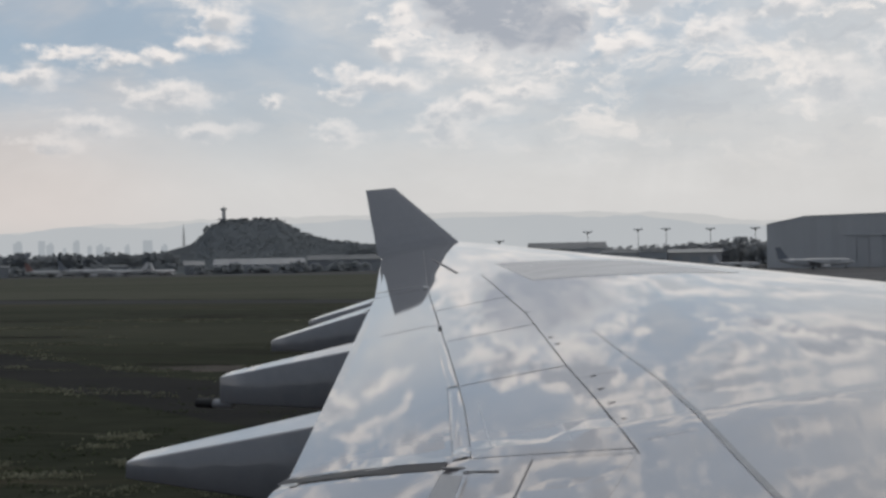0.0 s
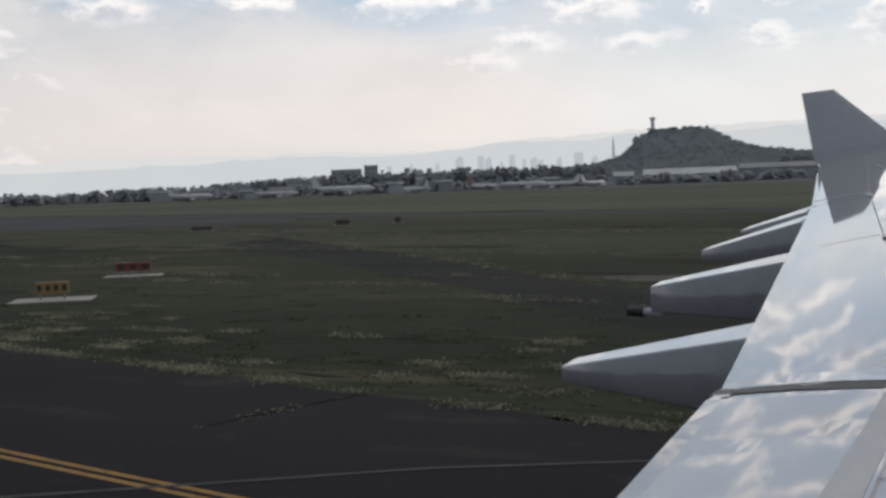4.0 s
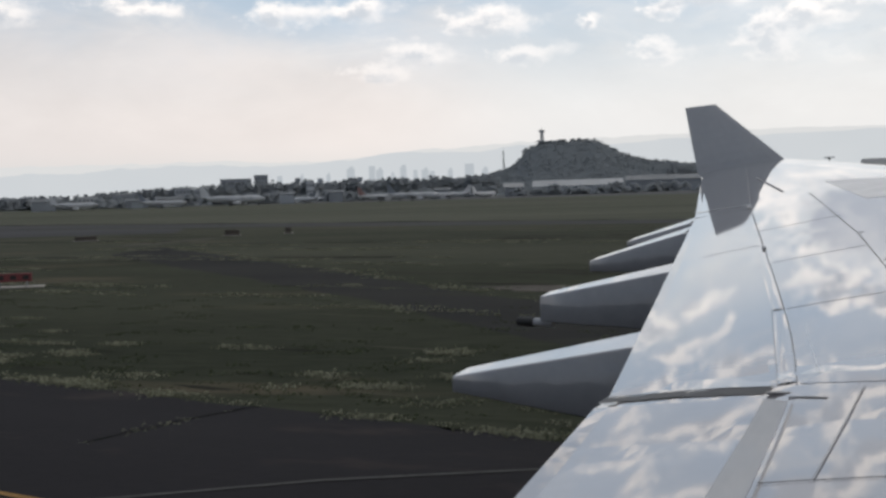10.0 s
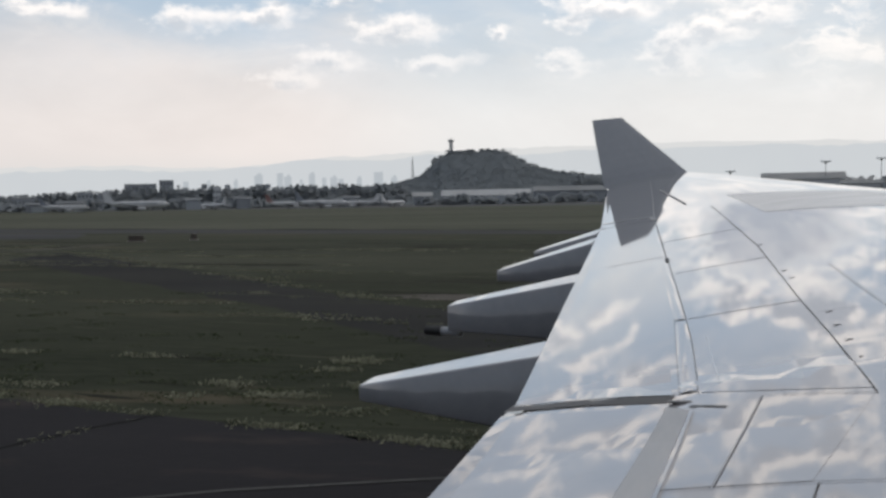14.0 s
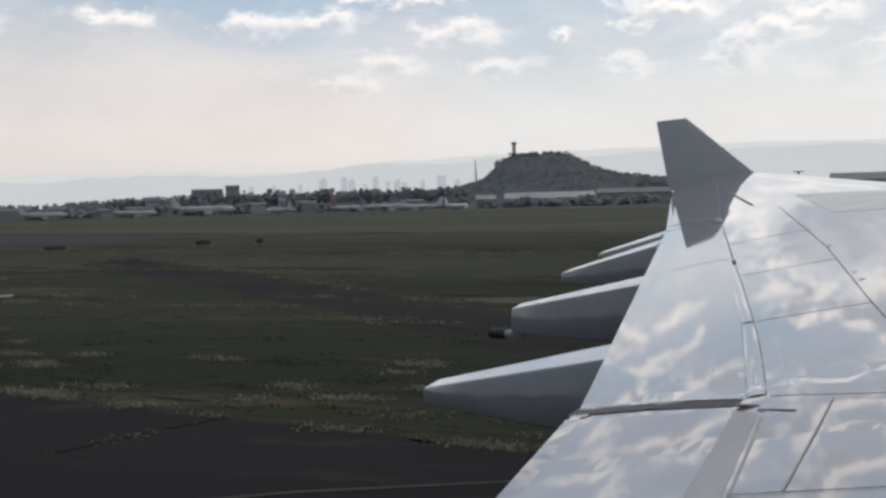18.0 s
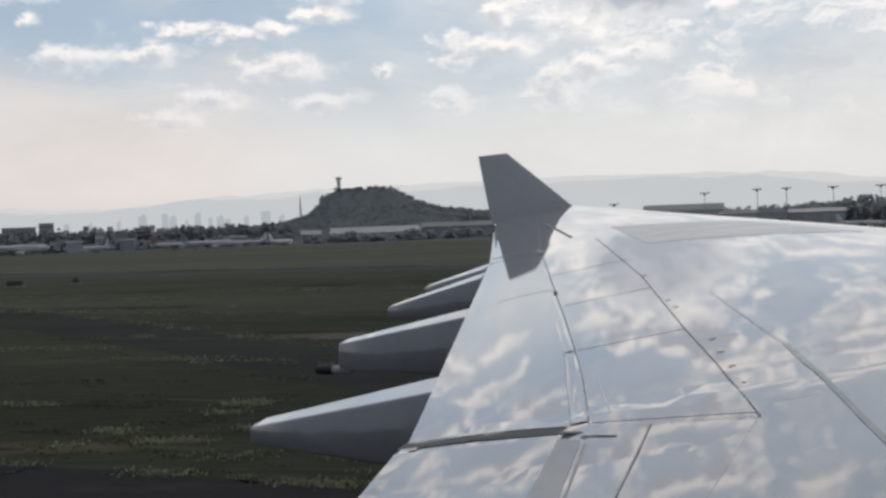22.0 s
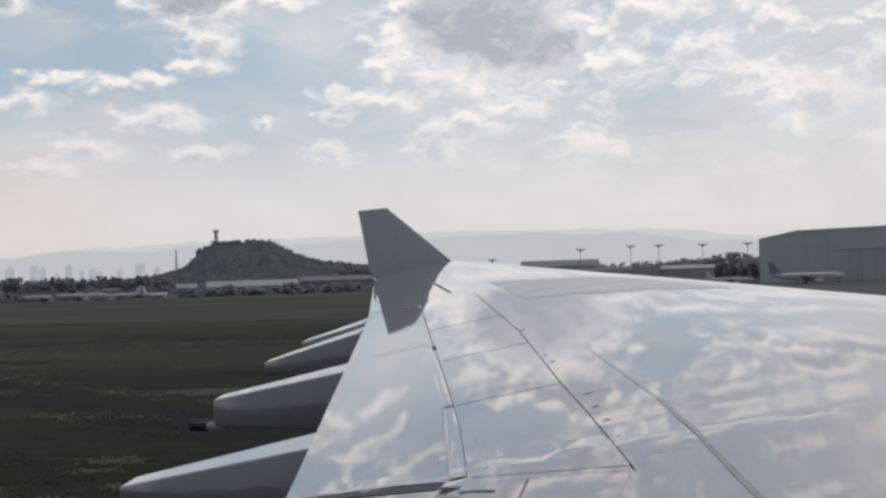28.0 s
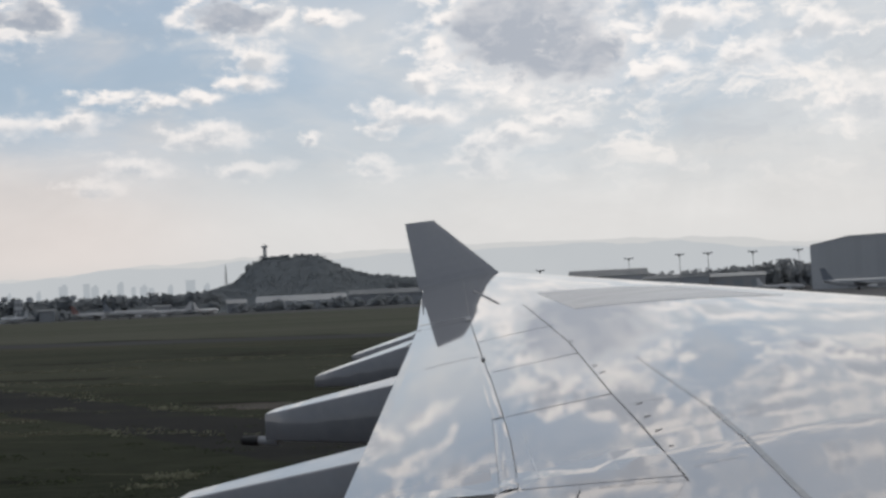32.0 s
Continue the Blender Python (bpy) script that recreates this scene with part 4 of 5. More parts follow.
part("nozzle", rod(p - FWD * 0.28, p - FWD * 0.52, 0.068, 0.06, 12), black_rubber, pipe)
# markings: a warning along the walkway line, and a yellow triangle
def wing_text(words, start, end, size):
    """Stencilled words along the skin, one mesh a word."""
    a, b = Vector((*start, 0)), Vector((*end, 0))
    d = (b - a).normalized()
    s = Vector((-d.y, d.x, 0))
    step = (b - a).length / len(words)
    done = 0
    for word in words.split():
        cu = bpy.data.curves.new("marking", "FONT")
        cu.body, cu.size, cu.align_x, cu.align_y = word, size, "LEFT", "CENTER"
        tmp = bpy.data.objects.new("marking", cu)
        scene.collection.objects.link(tmp)
        me = bpy.data.meshes.new_from_object(tmp.evaluated_get(bpy.context.evaluated_depsgraph_get()))
        bpy.data.objects.remove(tmp)
        wide = max(v.co.x for v in me.vertices)
        for v in me.vertices:
            q = a + d * (done * step + v.co.x / wide * step * (len(word) - 0.2)) + s * v.co.y
            v.co = on_wing(q.x, q.y, 0.005)
        me.materials.clear()
        me.materials.append(mark_grey)
        ob = new("stencil_word", me)
        ob.parent = wing
        tagged(ob, "grey stencilled walkway warning")
        done += len(word) + 1


wing_text("DO NOT WALK OUTSIDE THIS AREA", (1.865, 3.05), (1.815, 4.22), 0.062)
bm = bmesh.new()
tri = [bm.verts.new(on_wing(x, y, 0.008)) for x, y in ((1.595, 4.03), (1.68, 4.0), (1.675, 4.15))]
bm.faces.new(tri)
part("triangle_mark", bm, warn_yellow, wing, "faded yellow triangle marking")

# ---- distance: mountains ----


def ridge(name, dist, profile, mat, label, seed):
    """A far mountain range: a solid ridge along a bearing, its height by elevation."""
    vs, fs = [], []
    az0, az1 = profile[0][0], profile[-1][0]
    n = int((az1 - az0) * 5)
    for k in range(n + 1):
        az = az0 + (az1 - az0) * k / n
        for (a, e), (b, g) in zip(profile, profile[1:]):
            if a <= az <= b:
                t = (az - a) / (b - a)
                t = t * t * (3 - 2 * t)
                el = e + (g - e) * t
        el += 0.13 * noise.noise((az * 0.55, seed, 0)) + 0.06 * noise.noise((az * 1.7, seed, 2))
        h = rise(el, dist)
        vs += [compass(az, dist - 60, -2), compass(az, dist, h), compass(az, dist + 120, -2)]
    for k in range(n):
        i = 3 * k
        fs += [(i, i + 3, i + 4, i + 1), (i + 1, i + 4, i + 5, i + 2)]
    return tagged(mesh_ob(name, vs, fs, mat), label, "mountains", kind="structure")


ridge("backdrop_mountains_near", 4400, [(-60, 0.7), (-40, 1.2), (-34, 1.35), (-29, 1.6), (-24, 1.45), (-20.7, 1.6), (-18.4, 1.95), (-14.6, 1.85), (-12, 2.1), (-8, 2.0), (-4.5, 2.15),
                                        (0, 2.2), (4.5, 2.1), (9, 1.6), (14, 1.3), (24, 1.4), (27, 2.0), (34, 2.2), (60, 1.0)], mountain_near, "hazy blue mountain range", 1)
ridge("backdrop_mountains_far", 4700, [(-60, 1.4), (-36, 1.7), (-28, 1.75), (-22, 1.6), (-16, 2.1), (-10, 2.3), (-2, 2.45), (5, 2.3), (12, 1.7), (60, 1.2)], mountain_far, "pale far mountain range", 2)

# ---- the hill with its tower ----
HILL_D = 1100.0
HILL = [(-38, 0.1), (-33, 0.2), (-29, 0.32), (-26, 0.58), (-22, 0.64), (-19, 0.62), (-17, 0.64), (-15.1, 0.70), (-13.7, 0.82), (-12.5, 1.15), (-12.1, 1.45), (-11.75, 1.85), (-11.35, 2.18), (-10.9, 2.28),
        (-9.5, 2.36), (-8.3, 2.33), (-7.8, 2.12), (-7.4, 1.80), (-6.9, 1.56), (-6.2, 1.34), (-5.4, 1.20), (-4.3, 1.08), (-2.4, 0.9), (0.5, 0.55), (3.0, 0.2)]


def hill_height(az, r):
    el = 0.0
    for (a, e), (b, g) in zip(HILL, HILL[1:]):
        if a <= az <= b:
            el = e + (g - e) * (az - a) / (b - a)
    top = max(0.0, HILL_D * math.tan(radians(el)) + 3.5)
    return top * math.exp(-((r - HILL_D) / 95) ** 2) + 1.2 * noise.noise((az * 2, r * 0.05, 0)) - 1.0


def build_hill():
    vs, fs = [], []
    na, nr = 200, 26
    for j in range(nr + 1):
        r = 900 + 400 * j / nr
        for i in range(na + 1):
            az = -38 + 41 * i / na
            vs.append(compass(az, r, hill_height(az, r)))
    for j in range(nr):
        for i in range(na):
            k = j * (na + 1) + i
            fs.append((k, k + 1, k + na + 2, k + na + 1))
    h = mesh_ob("hill", vs, fs, hazed_hill_earth, smooth=True)
    tagged(h, "steep scrub-covered hill with a flat top behind the airport", "hill", kind="structure")


build_hill()

CLUMP = [Vector(v).normalized() for v in ((0, 0, 1), (0.9, 0, 0.45), (0.28, 0.85, 0.45), (-0.72, 0.53, 0.45), (-0.72, -0.53, 0.45), (0.28, -0.85, 0.45),
                                          (0.72, 0.53, -0.45), (-0.28, 0.85, -0.45), (-0.9, 0, -0.45), (-0.28, -0.85, -0.45), (0.72, -0.53, -0.45), (0, 0, -1))]
CLUMP_F = [(0, 1, 2), (0, 2, 3), (0, 3, 4), (0, 4, 5), (0, 5, 1), (1, 6, 2), (2, 7, 3), (3, 8, 4), (4, 9, 5), (5, 10, 1),
           (6, 7, 2), (7, 8, 3), (8, 9, 4), (9, 10, 5), (10, 6, 1)]


def foliage(name, spots, mat, label, seed, rag=0.45):
    """Many leaf clumps with broken outlines, joined: x, y, z, size."""
    rnd = random.Random(seed)
    vs, fs = [], []
    for x, y, z, s in spots:
        i = len(vs)
        q = rnd.uniform(0, math.tau)
        cq, sq = math.cos(q), math.sin(q)
        for v in CLUMP:
            k = s * (1 + rnd.uniform(-rag, rag))
            vs.append((x + (v.x * cq - v.y * sq) * k, y + (v.x * sq + v.y * cq) * k, z + v.z * k * 0.72))
        for a, b, c in CLUMP_F:
            fs.append((i + a, i + b, i + c))
    ob = mesh_ob(name, vs, fs, mat, smooth=True)
    # leaf masses scatter light evenly: their shading normals lean upwards
    up = Vector((0, 0, 1))
    ob.data.normals_split_custom_set_from_vertices([(v.normal * 0.22 + up * 0.78).normalized() for v in ob.data.vertices])
    return tagged(ob, label, "trees", kind="stuff")


def hill_cover():
    rnd = random.Random(21)
    spots = []
    while len(spots) < 24000:
        az, r = rnd.uniform(-37.5, 2.5), rnd.uniform(940, 1130)
        z = hill_height(az, r)
        if z < 1.0:
            continue
        p = compass(az, r, z)
        s = rnd.uniform(0.35, 0.9) if z > 30 else rnd.uniform(0.5, 1.2)
        spots.append((p.x, p.y, p.z + s * 0.3, s))
    # trees along the brow break its outline
    for _ in range(110):
        az = rnd.uniform(-12.3, -4.0)
        p = compass(az, HILL_D + rnd.uniform(-12, 4), hill_height(az, HILL_D))
        s = rnd.uniform(0.9, 2.3)
        for _ in range(3):
            spots.append((p.x + rnd.gauss(0, 0.7 * s), p.y + rnd.gauss(0, 0.7 * s), p.z + s * rnd.uniform(0.2, 1.0), s * rnd.uniform(0.5, 1.0)))
    foliage("hill_scrub", spots, leaf_hill_haze, "dense dark scrub and trees covering the hill", 22)


hill_cover()


def woods(name, az0, az1, dist, depth, count, top, label, seed, small=(0.8, 1.9), leaves=None):
    """A belt of far trees, each a heap of clumps, with tops at about the elevation top(az)."""
    rnd = random.Random(seed)
    spots = []
    for _ in range(count):
        az = rnd.uniform(az0, az1)
        d = dist + rnd.uniform(0, depth)
        h = max(3.0, rise(top(az), d) * rnd.uniform(0.72, 1.04))
        w = rnd.uniform(3.2, 6.5)
        p = compass(az, d)
        for _ in range(rnd.randint(24, 36)):
            zz = h * rnd.uniform(0.12, 1.0)
            k = w * (1.15 - zz / h)
            spots.append((p.x + rnd.gauss(0, k * 0.6), p.y + rnd.gauss(0, k * 0.6), zz, rnd.uniform(*small) * (0.75 if zz > 0.8 * h else 1)))
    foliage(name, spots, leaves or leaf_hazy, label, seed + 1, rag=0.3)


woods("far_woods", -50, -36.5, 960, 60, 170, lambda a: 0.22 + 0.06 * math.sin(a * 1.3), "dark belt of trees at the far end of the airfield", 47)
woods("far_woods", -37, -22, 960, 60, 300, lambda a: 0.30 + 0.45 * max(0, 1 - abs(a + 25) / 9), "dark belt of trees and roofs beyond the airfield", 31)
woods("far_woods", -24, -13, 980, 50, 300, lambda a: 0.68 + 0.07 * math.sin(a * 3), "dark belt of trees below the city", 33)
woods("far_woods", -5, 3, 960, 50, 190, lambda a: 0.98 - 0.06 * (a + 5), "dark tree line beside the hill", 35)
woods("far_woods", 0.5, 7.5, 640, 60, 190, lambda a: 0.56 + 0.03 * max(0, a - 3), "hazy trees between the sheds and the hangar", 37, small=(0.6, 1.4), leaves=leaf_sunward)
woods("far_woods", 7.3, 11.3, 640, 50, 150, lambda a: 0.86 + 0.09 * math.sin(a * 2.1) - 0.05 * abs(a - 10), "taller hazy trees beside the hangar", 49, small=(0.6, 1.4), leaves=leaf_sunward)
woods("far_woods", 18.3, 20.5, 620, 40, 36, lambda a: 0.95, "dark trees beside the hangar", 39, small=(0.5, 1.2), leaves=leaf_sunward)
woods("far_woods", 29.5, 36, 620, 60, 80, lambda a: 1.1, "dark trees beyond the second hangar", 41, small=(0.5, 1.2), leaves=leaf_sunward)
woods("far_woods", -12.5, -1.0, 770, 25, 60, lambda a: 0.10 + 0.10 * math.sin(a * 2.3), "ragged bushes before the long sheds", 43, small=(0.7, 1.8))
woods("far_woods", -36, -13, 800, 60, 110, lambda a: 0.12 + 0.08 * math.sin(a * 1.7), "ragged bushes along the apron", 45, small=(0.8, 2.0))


def control_tower(az, dist, base, h):
    t = thing("hilltop_tower", compass(az, dist, base), 0, "slender pale tower with a wide cap on the hilltop", "tower")
    part("shaft", rod((0, 0, 0), (0, 0, h * 0.72), 2.0, 1.7, 12), tower_wall, t)
    part("cap", rod((0, 0, h * 0.70), (0, 0, h * 0.80), 1.8, 3.0, 12), tower_wall, t)
    part("deck", rod((0, 0, h * 0.80), (0, 0, h * 0.88), 3.1, 2.8, 12), tower_wall, t)
    part("mast", rod((0, 0, h * 0.88), (0, 0, h), 0.35, 0.2, 8), steel, t)


control_tower(-10.9, HILL_D, 46.5, 15.0)


def lattice_mast(az, dist, base, h):
    t = thing("radio_mast", compass(az, dist, base), 0, "thin lattice radio mast on the hillside", "mast")
    for x, y in ((-1, -0.6), (1, -0.6), (0, 1.1)):
        part("leg", rod((x, y, 0), (x * 0.25, y * 0.25, h), 0.26, 0.16, 6), steel, t)
    for k in range(6):
        z = h * k / 6
        s = 1 - 0.75 * k / 6
        part("brace", rod((-s, -0.6 * s, z), (s * 0.85, -0.6 * s * 0.85, z + h / 6), 0.13, 0.13, 5), steel, t)
    part("aerial", rod((0, 0, h), (0, 0, h * 1.2), 0.14, 0.08, 6), steel, t)


lattice_mast(-12.82, 1080, 24.0, 17.0)

# ---- buildings ----


def block(name, az0, az1, el, dist, mat, label, floors=3, bays=6, depth=16.0, roof=None, category="building", base=0.0, win=True, group=""):
    """A plain building that spans two bearings: wall, parapet roof, and windows in rows."""
    mid = (az0 + az1) / 2
    w = 2 * dist * math.tan(radians(abs(az1 - az0) / 2))
    h = rise(el, dist) - base
    t = thing(name, compass(mid, dist, base), -bearing(mid), label, category, group)
    part("wall", box((w, depth, h), (0, depth / 2, 0), 0.05), mat, t)
    part("roof", box((w + 0.5, depth + 0.5, 0.5), (0, depth / 2, h), 0.05), roof or roof_grey, t)
    if win:
        me = None
        fh = h / (floors + 0.3)
        for f in range(floors):
            for b in range(bays):
                x = -w / 2 + w * (b + 0.5) / bays
                ob = None
                if me is None:
                    ob = part("window", box((w / bays * 0.6, 0.2, fh * 0.5), (0, -0.06, 0)), glass_dark, t)
                    me = ob.data
                else:
                    ob = new("window", me)
                    ob.parent = t
                ob.location = (x, 0, fh * (f + 0.35))
    return t


block("apartment_block", -26.75, -25.25, 0.86, 1000, wall_dark, "wide dark concrete building above the trees", 4, 9)
block("apartment_block", -25.12, -24.45, 1.02, 1000, wall_dark, "tall square dark building above the trees", 6, 4)
block("apartment_block", -31.85, -30.8, 0.28, 900, wall_dark, "low dark flat-roofed building", 2, 8)
block("apartment_block", -28.0, -27.7, 0.42, 900, wall_dark, "small dark block among the trees", 3, 3)
block("apartment_block", -22.6, -22.2, 0.66, 960, wall_grey, "small grey block among the trees", 3, 3)
block("apartment_block", -33.4, -32.5, 0.22, 900, wall_grey, "low grey block by the trees", 2, 5)
block("apartment_block", -28.9, -28.2, 0.5, 930, wall_dark, "dark block among the trees", 3, 4)
for a0, a1, e, crown in ((-20.6, -20.2, 1.2, 0.5), (-19.5, -19.2, 1.3, 0.0), (-19.15, -18.8, 1.12, 0.4), (-17.95, -17.65, 1.22, 0.6), (-16.9, -16.55, 1.05, 0.4), (-16.5, -16.25, 0.98, 0.0),
                         (-15.6, -15.35, 1.0, 0.5), (-14.75, -14.3, 1.28, 0.0), (-13.9, -13.6, 1.0, 0.5), (-24.0, -23.75, 0.95, 0.0), (-22.9, -22.7, 0.9, 0.5), (-17.3, -17.1, 1.05, 0.0),
                         (-21.6, -21.4, 0.95, 0.4), (-18.4, -18.25, 0.96, 0.0), (-12.9, -12.65, 0.95, 0.0)):
    tower = block("office_tower", a0, a1, e, 2400, city_air, "hazy pale office tower in the far city", 8, 4, depth=24, roof=city_air, group="far city towers", win=False)
    if crown:
        w, h = 2400 * radians(a1 - a0), rise(e, 2400)
        part("crown", box((w * crown, 12, 4.5), (w * 0.1, 12, h + 0.5), 0.2), city_air, tower)


def water_tank(az, el, dist):
    h = rise(el, dist)
    t = thing("water_tank", compass(az, dist), -bearing(az), "dark water tank on thin legs above the trees", "water tank", "water tanks")
    for x, y in ((-1, -1), (1, -1), (1, 1), (-1, 1)):
        part("leg", rod((x * 1.4, y * 1.4, 0), (x, y, h - 3.6), 0.22, 0.22, 6), steel, t)
    part("tank", rod((0, 0, h - 3.8), (0, 0, h - 0.4), 2.3, 2.3, 12), wall_dark, t)
    part("lid", rod((0, 0, h - 0.4), (0, 0, h), 2.4, 0.4, 12), wall_dark, t)


for az, el in ((-23.0, 0.85), (-21.9, 0.8), (-19.95, 0.8), (-29.6, 0.35)):
    water_tank(az, el, 970)


def gable_shed(name, az0, az1, el_eave, el_ridge, dist, wall, roof, label, depth=30.0, doors=3):
    mid = (az0 + az1) / 2
    w = 2 * dist * math.tan(radians((az1 - az0) / 2))
    he, hr = rise(el_eave, dist), rise(el_ridge, dist + depth / 2)
    t = thing(name, compass(mid, dist, 0), -bearing(mid), label, "shed")
    part("wall", box((w, depth, he), (0, depth / 2, 0)), wall, t)
    bm = bmesh.new()
    x = w / 2 + 0.8
    ring = lambda s: [bm.verts.new((s * x, -0.8, he)), bm.verts.new((s * x, depth / 2, hr)), bm.verts.new((s * x, depth + 0.8, he)), bm.verts.new((s * x, depth / 2, he + 0.05))]
    a, b2 = ring(-1), ring(1)
    for k in range(4):
        bm.faces.new((a[k], a[(k + 1) % 4], b2[(k + 1) % 4], b2[k]))
    bm.faces.new(a[::-1]), bm.faces.new(b2)
    part("roof", bm, roof, t)
    for k in range(doors):
        part("door", box((w / doors * 0.55, 0.3, he * 0.75), (-w / 2 + w * (k + 0.5) / doors, -0.1, 0)), wall_dark, t)
    return t


gable_shed("long_shed", -11.4, -7.0, 0.05, 0.34, 800, wall_dark, roof_pale, "long low shed with a pale sloping sheet roof", 46, 6)
gable_shed("long_shed", -6.9, -1.0, 0.22, 0.44, 860, wall_dark, roof_dull, "long grey warehouse with a sheet roof", 40, 8)
gable_shed("gabled_hut", -12.8, -11.9, 0.06, 0.26, 780, wall_dark, roof_pale, "small pale gabled building beside the shed", 14, 2)
gable_shed("wedge_shed", -0.2, 3.6, 0.55, 0.86, 600, wall_grey, roof_dull, "broad grey shed with a sloping roof", 50, 3)
gable_shed("low_shed", 6.4, 8.9, 0.26, 0.42, 560, wall_pale, roof_pale, "low pale shed by the trees", 20, 3)
gable_shed("low_shed", 3.2, 4.9, 0.30, 0.45, 570, wall_grey, roof_dull, "low grey shed by the trees", 20, 2)
block("fuel_store", 5.0, 6.3, 0.28, 555, wall_dark, "dark square store beside the sheds", 1, 2, depth=10, category="store")
for a0, a1, e in ((-29.8, -28.6, 0.02), (-35.5, -34.4, 0.06), (-16.3, -15.5, 0.05), (-21.5, -20.8, 0.1), (-23.9, -23.2, 0.08), (-31.2, -30.2, -0.02)):
    gable_shed("apron_shed", a0, a1, e, e + 0.1, 790, wall_dark, roof_dull, "low grey shed on the apron", 14, 1)


def hangar(name, az0, az1, els, dist, depth, turn, wall, label, door_from, door_to, door_h):
    """A large hangar: gabled-flat profile by four elevations across the front."""
    mid = (az0 + az1) / 2
    w = 2 * dist * math.tan(radians((az1 - az0) / 2))
    hs = [rise(e, dist) for e in els]
    xs = [-w / 2, -w / 2 + w * 0.24, w / 2 - w * 0.20, w / 2]
    t = thing(name, compass(mid, dist, 0), -bearing(mid) + turn, label, "hangar")
    n = 22
    def top(x):
        for (xa, ha), (xb, hb) in zip(zip(xs, hs), zip(xs[1:], hs[1:])):
            if xa <= x <= xb + 1e-6:
                return ha + (hb - ha) * (x - xa) / (xb - xa)
        return hs[-1]
    for k in range(n):
        x0, x1 = -w / 2 + w * k / n, -w / 2 + w * (k + 1) / n
        bm = bmesh.new()
        low = 0.0
        if door_from * n <= k < door_to * n:
            low = door_h
        g = 0.012
        f = [bm.verts.new(v) for v in ((x0 + g, 0, low), (x1 - g, 0, low), (x1 - g, 0, top(x1 - g)), (x0 + g, 0, top(x0 + g)))]
        r = [bm.verts.new((v.co.x, 0.5, v.co.z)) for v in f]
        bm.faces.new(f)
        for i in range(4):
            bm.faces.new((f[i], r[i], r[(i + 1) % 4], f[(i + 1) % 4]))
        part("wall_panel", bm, wall, t)
    for s in (-1, 1):
        part("side_wall", box((0.5, depth, hs[0] if s < 0 else hs[-1]), (s * w / 2, depth / 2 + 0.3, 0)), wall, t)
    part("back_wall", box((w, 0.5, min(hs)), (0, depth, 0)), wall_dark, t)
    bm = bmesh.new()
    fr = [bm.verts.new((x, -0.15, h + 0.02)) for x, h in zip(xs, hs)]
    bk = [bm.verts.new((x, depth + 0.6, h + 0.02)) for x, h in zip(xs, hs)]
    fu = [bm.verts.new((x, -0.15, h + 0.5)) for x, h in zip(xs, hs)]
    bu = [bm.verts.new((x, depth + 0.6, h + 0.5)) for x, h in zip(xs, hs)]
    for i in range(3):
        bm.faces.new((fr[i], fr[i + 1], bk[i + 1], bk[i])), bm.faces.new((fu[i], bu[i], bu[i + 1], fu[i + 1]))
        bm.faces.new((fr[i], fu[i], fu[i + 1], fr[i + 1])), bm.faces.new((bk[i], bk[i + 1], bu[i + 1], bu[i]))
    bm.faces.new((fr[0], bk[0], bu[0], fu[0])), bm.faces.new((fr[3], fu[3], bu[3], bk[3]))
    part("roof", bm, roof_grey, t)
    d0, d1 = -w / 2 + w * door_from, -w / 2 + w * door_to
    m = 6
    for k in range(m):
        part("door_leaf", box(((d1 - d0) / m - 0.15, 0.3, door_h), (d0 + (d1 - d0) * (k + 0.5) / m, 0.25 + 0.3 * (k % 2), 0)), door_grey, t)
    part("door_lintel", box((d1 - d0, 0.5, 0.8), ((d0 + d1) / 2, -0.1, door_h)), wall_grey, t)
    return t


hangar("hangar", 11.05, 18.15, (1.50, 1.84, 1.90, 1.48), 540, 60, 0, wall_grey, "large grey sheet-metal hangar with a shallow ridged roof", 0.48, 0.98, 14.0)
hangar("hangar", 20.4, 29.0, (1.35, 1.75, 1.75, 1.55), 600, 60, 0, wall_grey, "second long grey hangar with dark doors", 0.05, 0.45, 12.0)
bm = box((9, 1.0, 8.5), (0, 0, 0), 0.1)
blue = part("wall_panel", bm, blue_panel)
blue.matrix_basis = pose(*compass(21.4, 585), 0, 0, -bearing(21.4))
blue.name = "blue_screen_wall"
tagged(blue, "blue metal screen in front of the hangar", "screen wall")


def lamp_mast(az, el, dist):
    h = rise(el, dist)
    t = thing("apron_lamp_mast", compass(az, dist), -bearing(az), "tall apron floodlight mast with a wide lamp head", "lamp mast", "apron lamp masts")
    part("base_plinth", box((1.4, 1.4, 0.6)), concrete, t)
    part("pole", rod((0, 0, 0.5), (0, 0, h - 0.8), 0.22, 0.13, 10), steel, t)
    part("head_frame", rod((0, 0, h - 1.0), (0, 0, h - 0.75), 2.1, 2.1, 16), steel, t)
    part("hub", rod((0, 0, h - 1.9), (0, 0, h - 1.0), 0.3, 0.9, 10), steel, t)
    for k in range(8):
        q = math.tau * k / 8
        part("floodlight", box((0.75, 0.75, 0.55), (2.1 * math.cos(q), 2.1 * math.sin(q), h - 0.95), 0.06), wall_dark, t)


for az, el in ((2.5, 1.42), (4.95, 1.50), (6.3, 1.50), (8.4, 1.46), (10.5, 1.44), (-0.2, 1.05)):
    lamp_mast(az, el, 610)

# ---- parked airliners ----


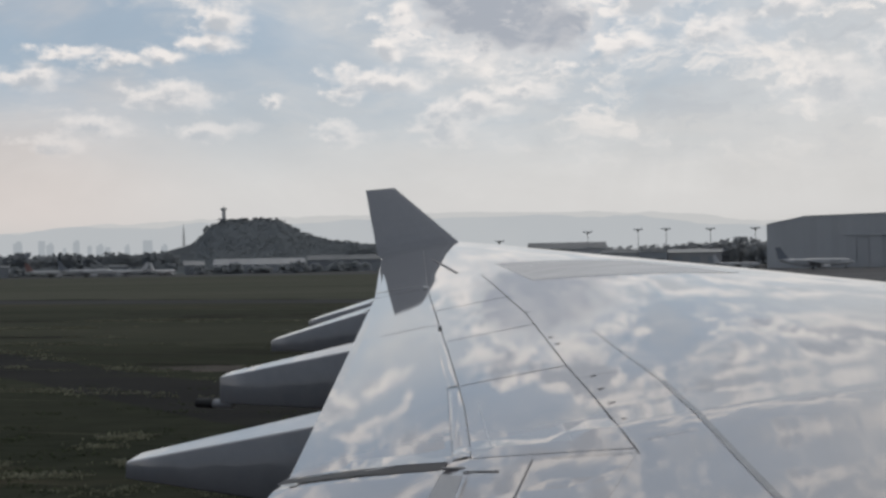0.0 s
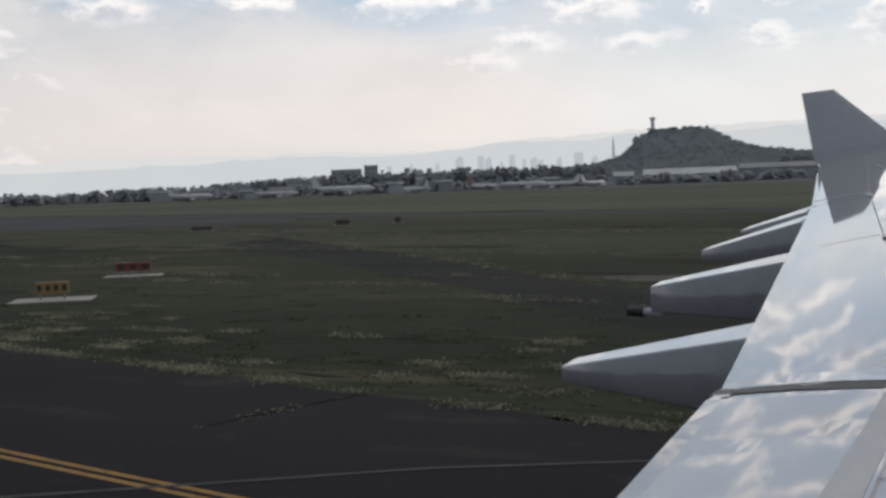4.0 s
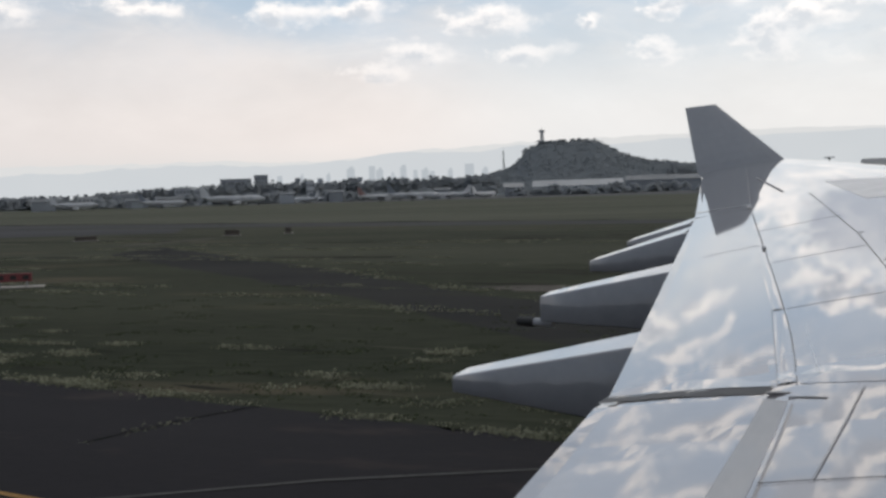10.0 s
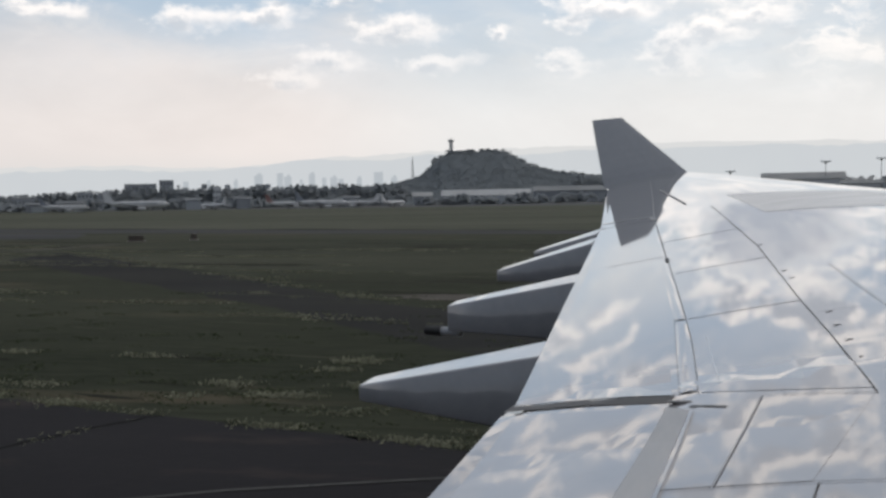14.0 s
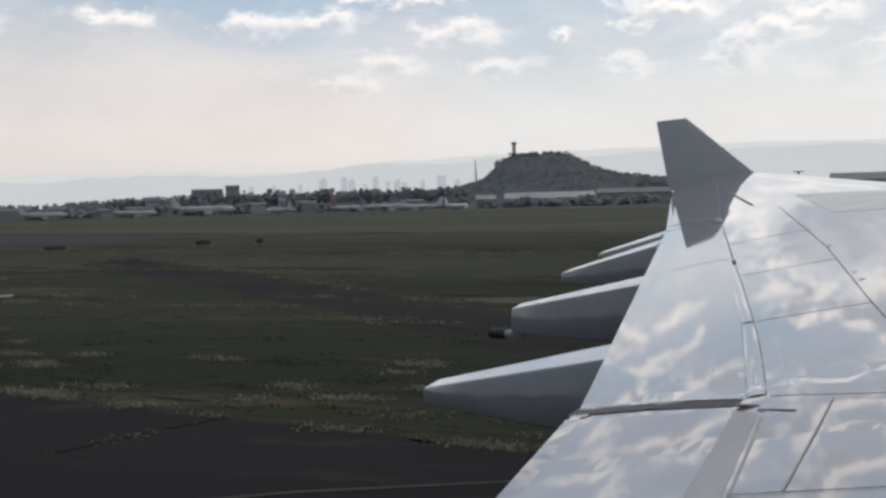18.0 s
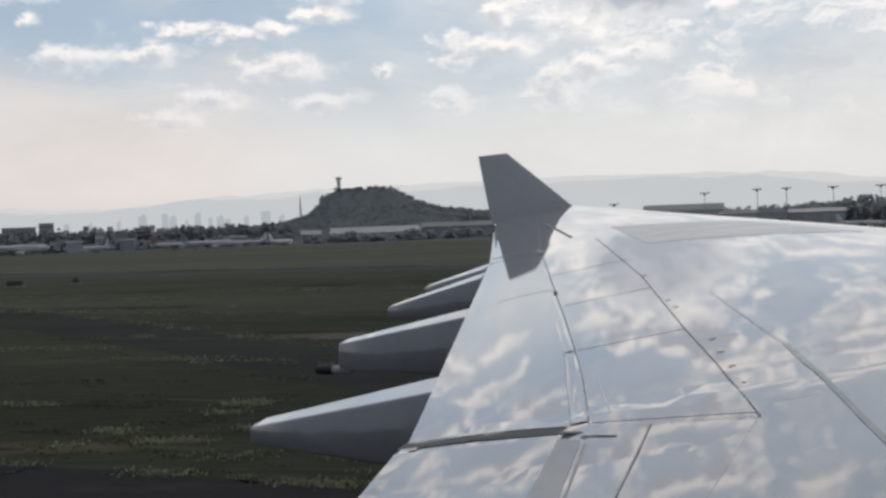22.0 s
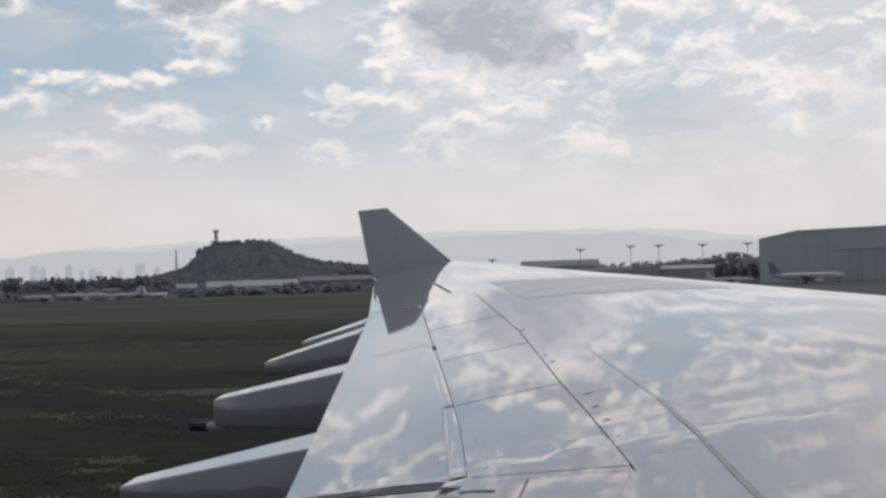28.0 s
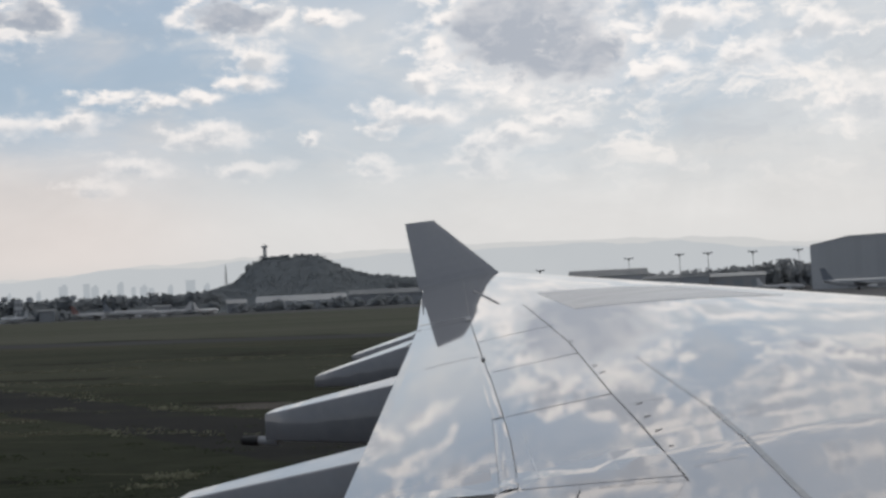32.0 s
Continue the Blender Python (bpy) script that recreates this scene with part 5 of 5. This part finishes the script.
def airliner(az, dist, turn, length, fin_mat, label):
    """A parked jet: fuselage along x, nose at +x."""
    t = thing("parked_airliner", compass(az, dist), turn, label, "airliner", "parked airliners")
    R = length * 0.052
    zc = R * 1.9
    rings = []
    for s, k, up in ((0, 0.05, 0.0), (0.02, 0.38, 0.0), (0.06, 0.72, 0.0), (0.12, 0.97, 0), (0.2, 1, 0), (0.4, 1, 0), (0.62, 1, 0), (0.75, 0.9, 0.1), (0.88, 0.55, 0.42), (0.97, 0.22, 0.7), (1.0, 0.08, 0.78)):
        x = length * (0.5 - s)
        rings.append([Vector((x, R * k * math.cos(a), zc + R * up * 0.9 + R * k * math.sin(a))) for a in [math.tau * n / 14 for n in range(14)]])
    part("fuselage", loft(rings), plane_white, t, smooth=True)
    part("belly", box((length * 0.34, R * 1.5, R * 0.7), (0, 0, zc - R * 1.12), R * 0.2), plane_grey, t)
    for s in (-1, 1):
        bm = bmesh.new()
        ring = lambda x, y, c, th, z: [Vector((x, y, z)), Vector((x - c * 0.4, y, z + th)), Vector((x - c, y, z)), Vector((x - c * 0.5, y, z - th * 0.6))]
        loft([ring(length * 0.14, s * R * 0.8, length * 0.2, R * 0.22, zc - R * 0.5), ring(-length * 0.12, s * length * 0.46, length * 0.05, R * 0.06, zc + R * 0.2)], bm)
        part("wing", bm, plane_grey, t)
        part("engine", rod((length * 0.17, s * length * 0.16, zc - R * 1.15), (length * 0.05, s * length * 0.16, zc - R * 1.05), R * 0.52, R * 0.38, 12), plane_white, t)
        bm = bmesh.new()
        loft([ring(-length * 0.38, s * R * 0.3, length * 0.09, R * 0.1, zc + R * 0.55), ring(-length * 0.45, s * length * 0.17, length * 0.035, R * 0.04, zc + R * 0.75)], bm)
        part("tailplane", bm, plane_white, t)
        part("main_gear", rod((-length * 0.03, s * R * 1.1, zc - R), (-length * 0.03, s * R * 1.1, 0), R * 0.13, R * 0.28, 8), black_rubber, t)
    bm = bmesh.new()
    fin = lambda x, c, z, th: [Vector((x, 0, z)), Vector((x - c * 0.4, th, z)), Vector((x - c, 0, z)), Vector((x - c * 0.4, -th, z))]
    loft([fin(-length * 0.33, length * 0.15, zc + R * 0.7, R * 0.12), fin(-length * 0.45, length * 0.065, zc + R * 4.0, R * 0.05)], bm)
    part("fin", bm, fin_mat, t)
    part("nose_gear", rod((length * 0.4, 0, zc - R * 0.8), (length * 0.4, 0, 0), R * 0.1, R * 0.2, 8), black_rubber, t)
    for s in (-1, 1):
        part("window_row", box((length * 0.6, 0.06, R * 0.16), (length * 0.02, s * (R * 0.99), zc + R * 0.2)), glass_dark, t)
    part("cockpit_window", box((R * 0.5, R * 1.1, R * 0.26), (length * 0.455, 0, zc + R * 0.22), 0.02), glass_dark, t)
    return t


for az, dist, turn, ln, fm, lab in (
        (-26.2, 740, 12, 52, plane_white, "white wide-bodied airliner parked on the apron"),
        (-29.5, 760, 20, 38, fin_dark, "white airliner with a dark fin parked on the apron"),
        (-22.6, 740, 150, 33, plane_white, "small white airliner parked by the trees"),
        (-18.9, 700, 25, 36, fin_red, "white airliner with a red fin parked on the apron"),
        (-17.3, 690, 15, 40, fin_dark, "white airliner with a dark tail parked on the apron"),
        (-15.6, 700, 200, 34, plane_white, "white airliner seen tail-on beside the sheds"),
        (-13.8, 720, 70, 32, plane_white, "white airliner parked nose-in beside the hut"),
        (-33.6, 760, 10, 40, plane_white, "white airliner parked at the far end of the apron"),
        (9.6, 520, 5, 26, plane_white, "small white jet parked in front of the trees"),
        (13.2, 470, -8, 36, fin_dark, "white airliner parked in front of the hangar"),
        (19.0, 480, 170, 30, plane_white, "white airliner standing beside the hangar"),
        (23.6, 430, 175, 48, plane_white, "white airliner parked before the second hangar"),
        (27.6, 420, 120, 30, plane_white, "white airliner parked at an angle")):
    airliner(az, dist, turn, ln * 0.8, fm, lab)

# ---- signs and boxes in the grass ----


def taxi_sign(at, turn, face, label, w=2.6, h=0.95, slab=(5.6, 3.4), bars=4):
    t = thing("taxiway_sign", at, turn, label, "airfield sign", "taxiway signs")
    part("slab", box((slab[0], slab[1], 0.07), (0, 0, 0), 0.02), concrete, t, "pale concrete slab")
    for s in (-1, 1):
        part("leg", box((0.09, 0.09, 0.34), (s * w * 0.36, 0, 0.07)), steel, t)
    panel_ob = part("sign_panel", box((w, 0.22, h), (0, 0, 0.38), 0.03), face, t)
    for k in range(bars):
        part("bar", box((w / bars * 0.5, 0.02, h * 0.5), (-w / 2 + w * (k + 0.5) / bars, -0.122, 0.38 + h * 0.25)), sign_black, panel_ob)
    return t


taxi_sign((-42.4, 48.0, 0), 32, sign_yellow, "yellow taxiway sign on a pale concrete slab in the grass", w=1.7, h=0.62, slab=(4.2, 2.6))
taxi_sign((-48.6, 62.8, 0), 30, sign_red, "red taxiway sign on a concrete slab in the grass", w=2.3, h=0.55, slab=(3.8, 1.9), bars=3)


def cabinet(at, turn, size, mat, label):
    t = thing("equipment_box", at, turn, label, "equipment box", "equipment boxes")
    part("plinth", box((size[0] + 0.5, size[1] + 0.5, 0.14)), concrete, t)
    part("body", box(size, (0, 0, 0.14), 0.03), mat, t)
    part("lid", box((size[0] + 0.14, size[1] + 0.14, 0.1), (0, 0, 0.14 + size[2]), 0.02), mat, t)


cabinet((-76.4, 146, 0), 27, (2.0, 0.9, 0.6), orange_box, "faded orange equipment box in the grass")
cabinet((-69.5, 149.7, 0), 25, (0.8, 0.8, 0.65), orange_box, "small dark equipment box in the grass")
cabinet((-93.4, 136, 0), 34, (2.8, 1.0, 0.45), orange_box, "low dark equipment box by the runway")
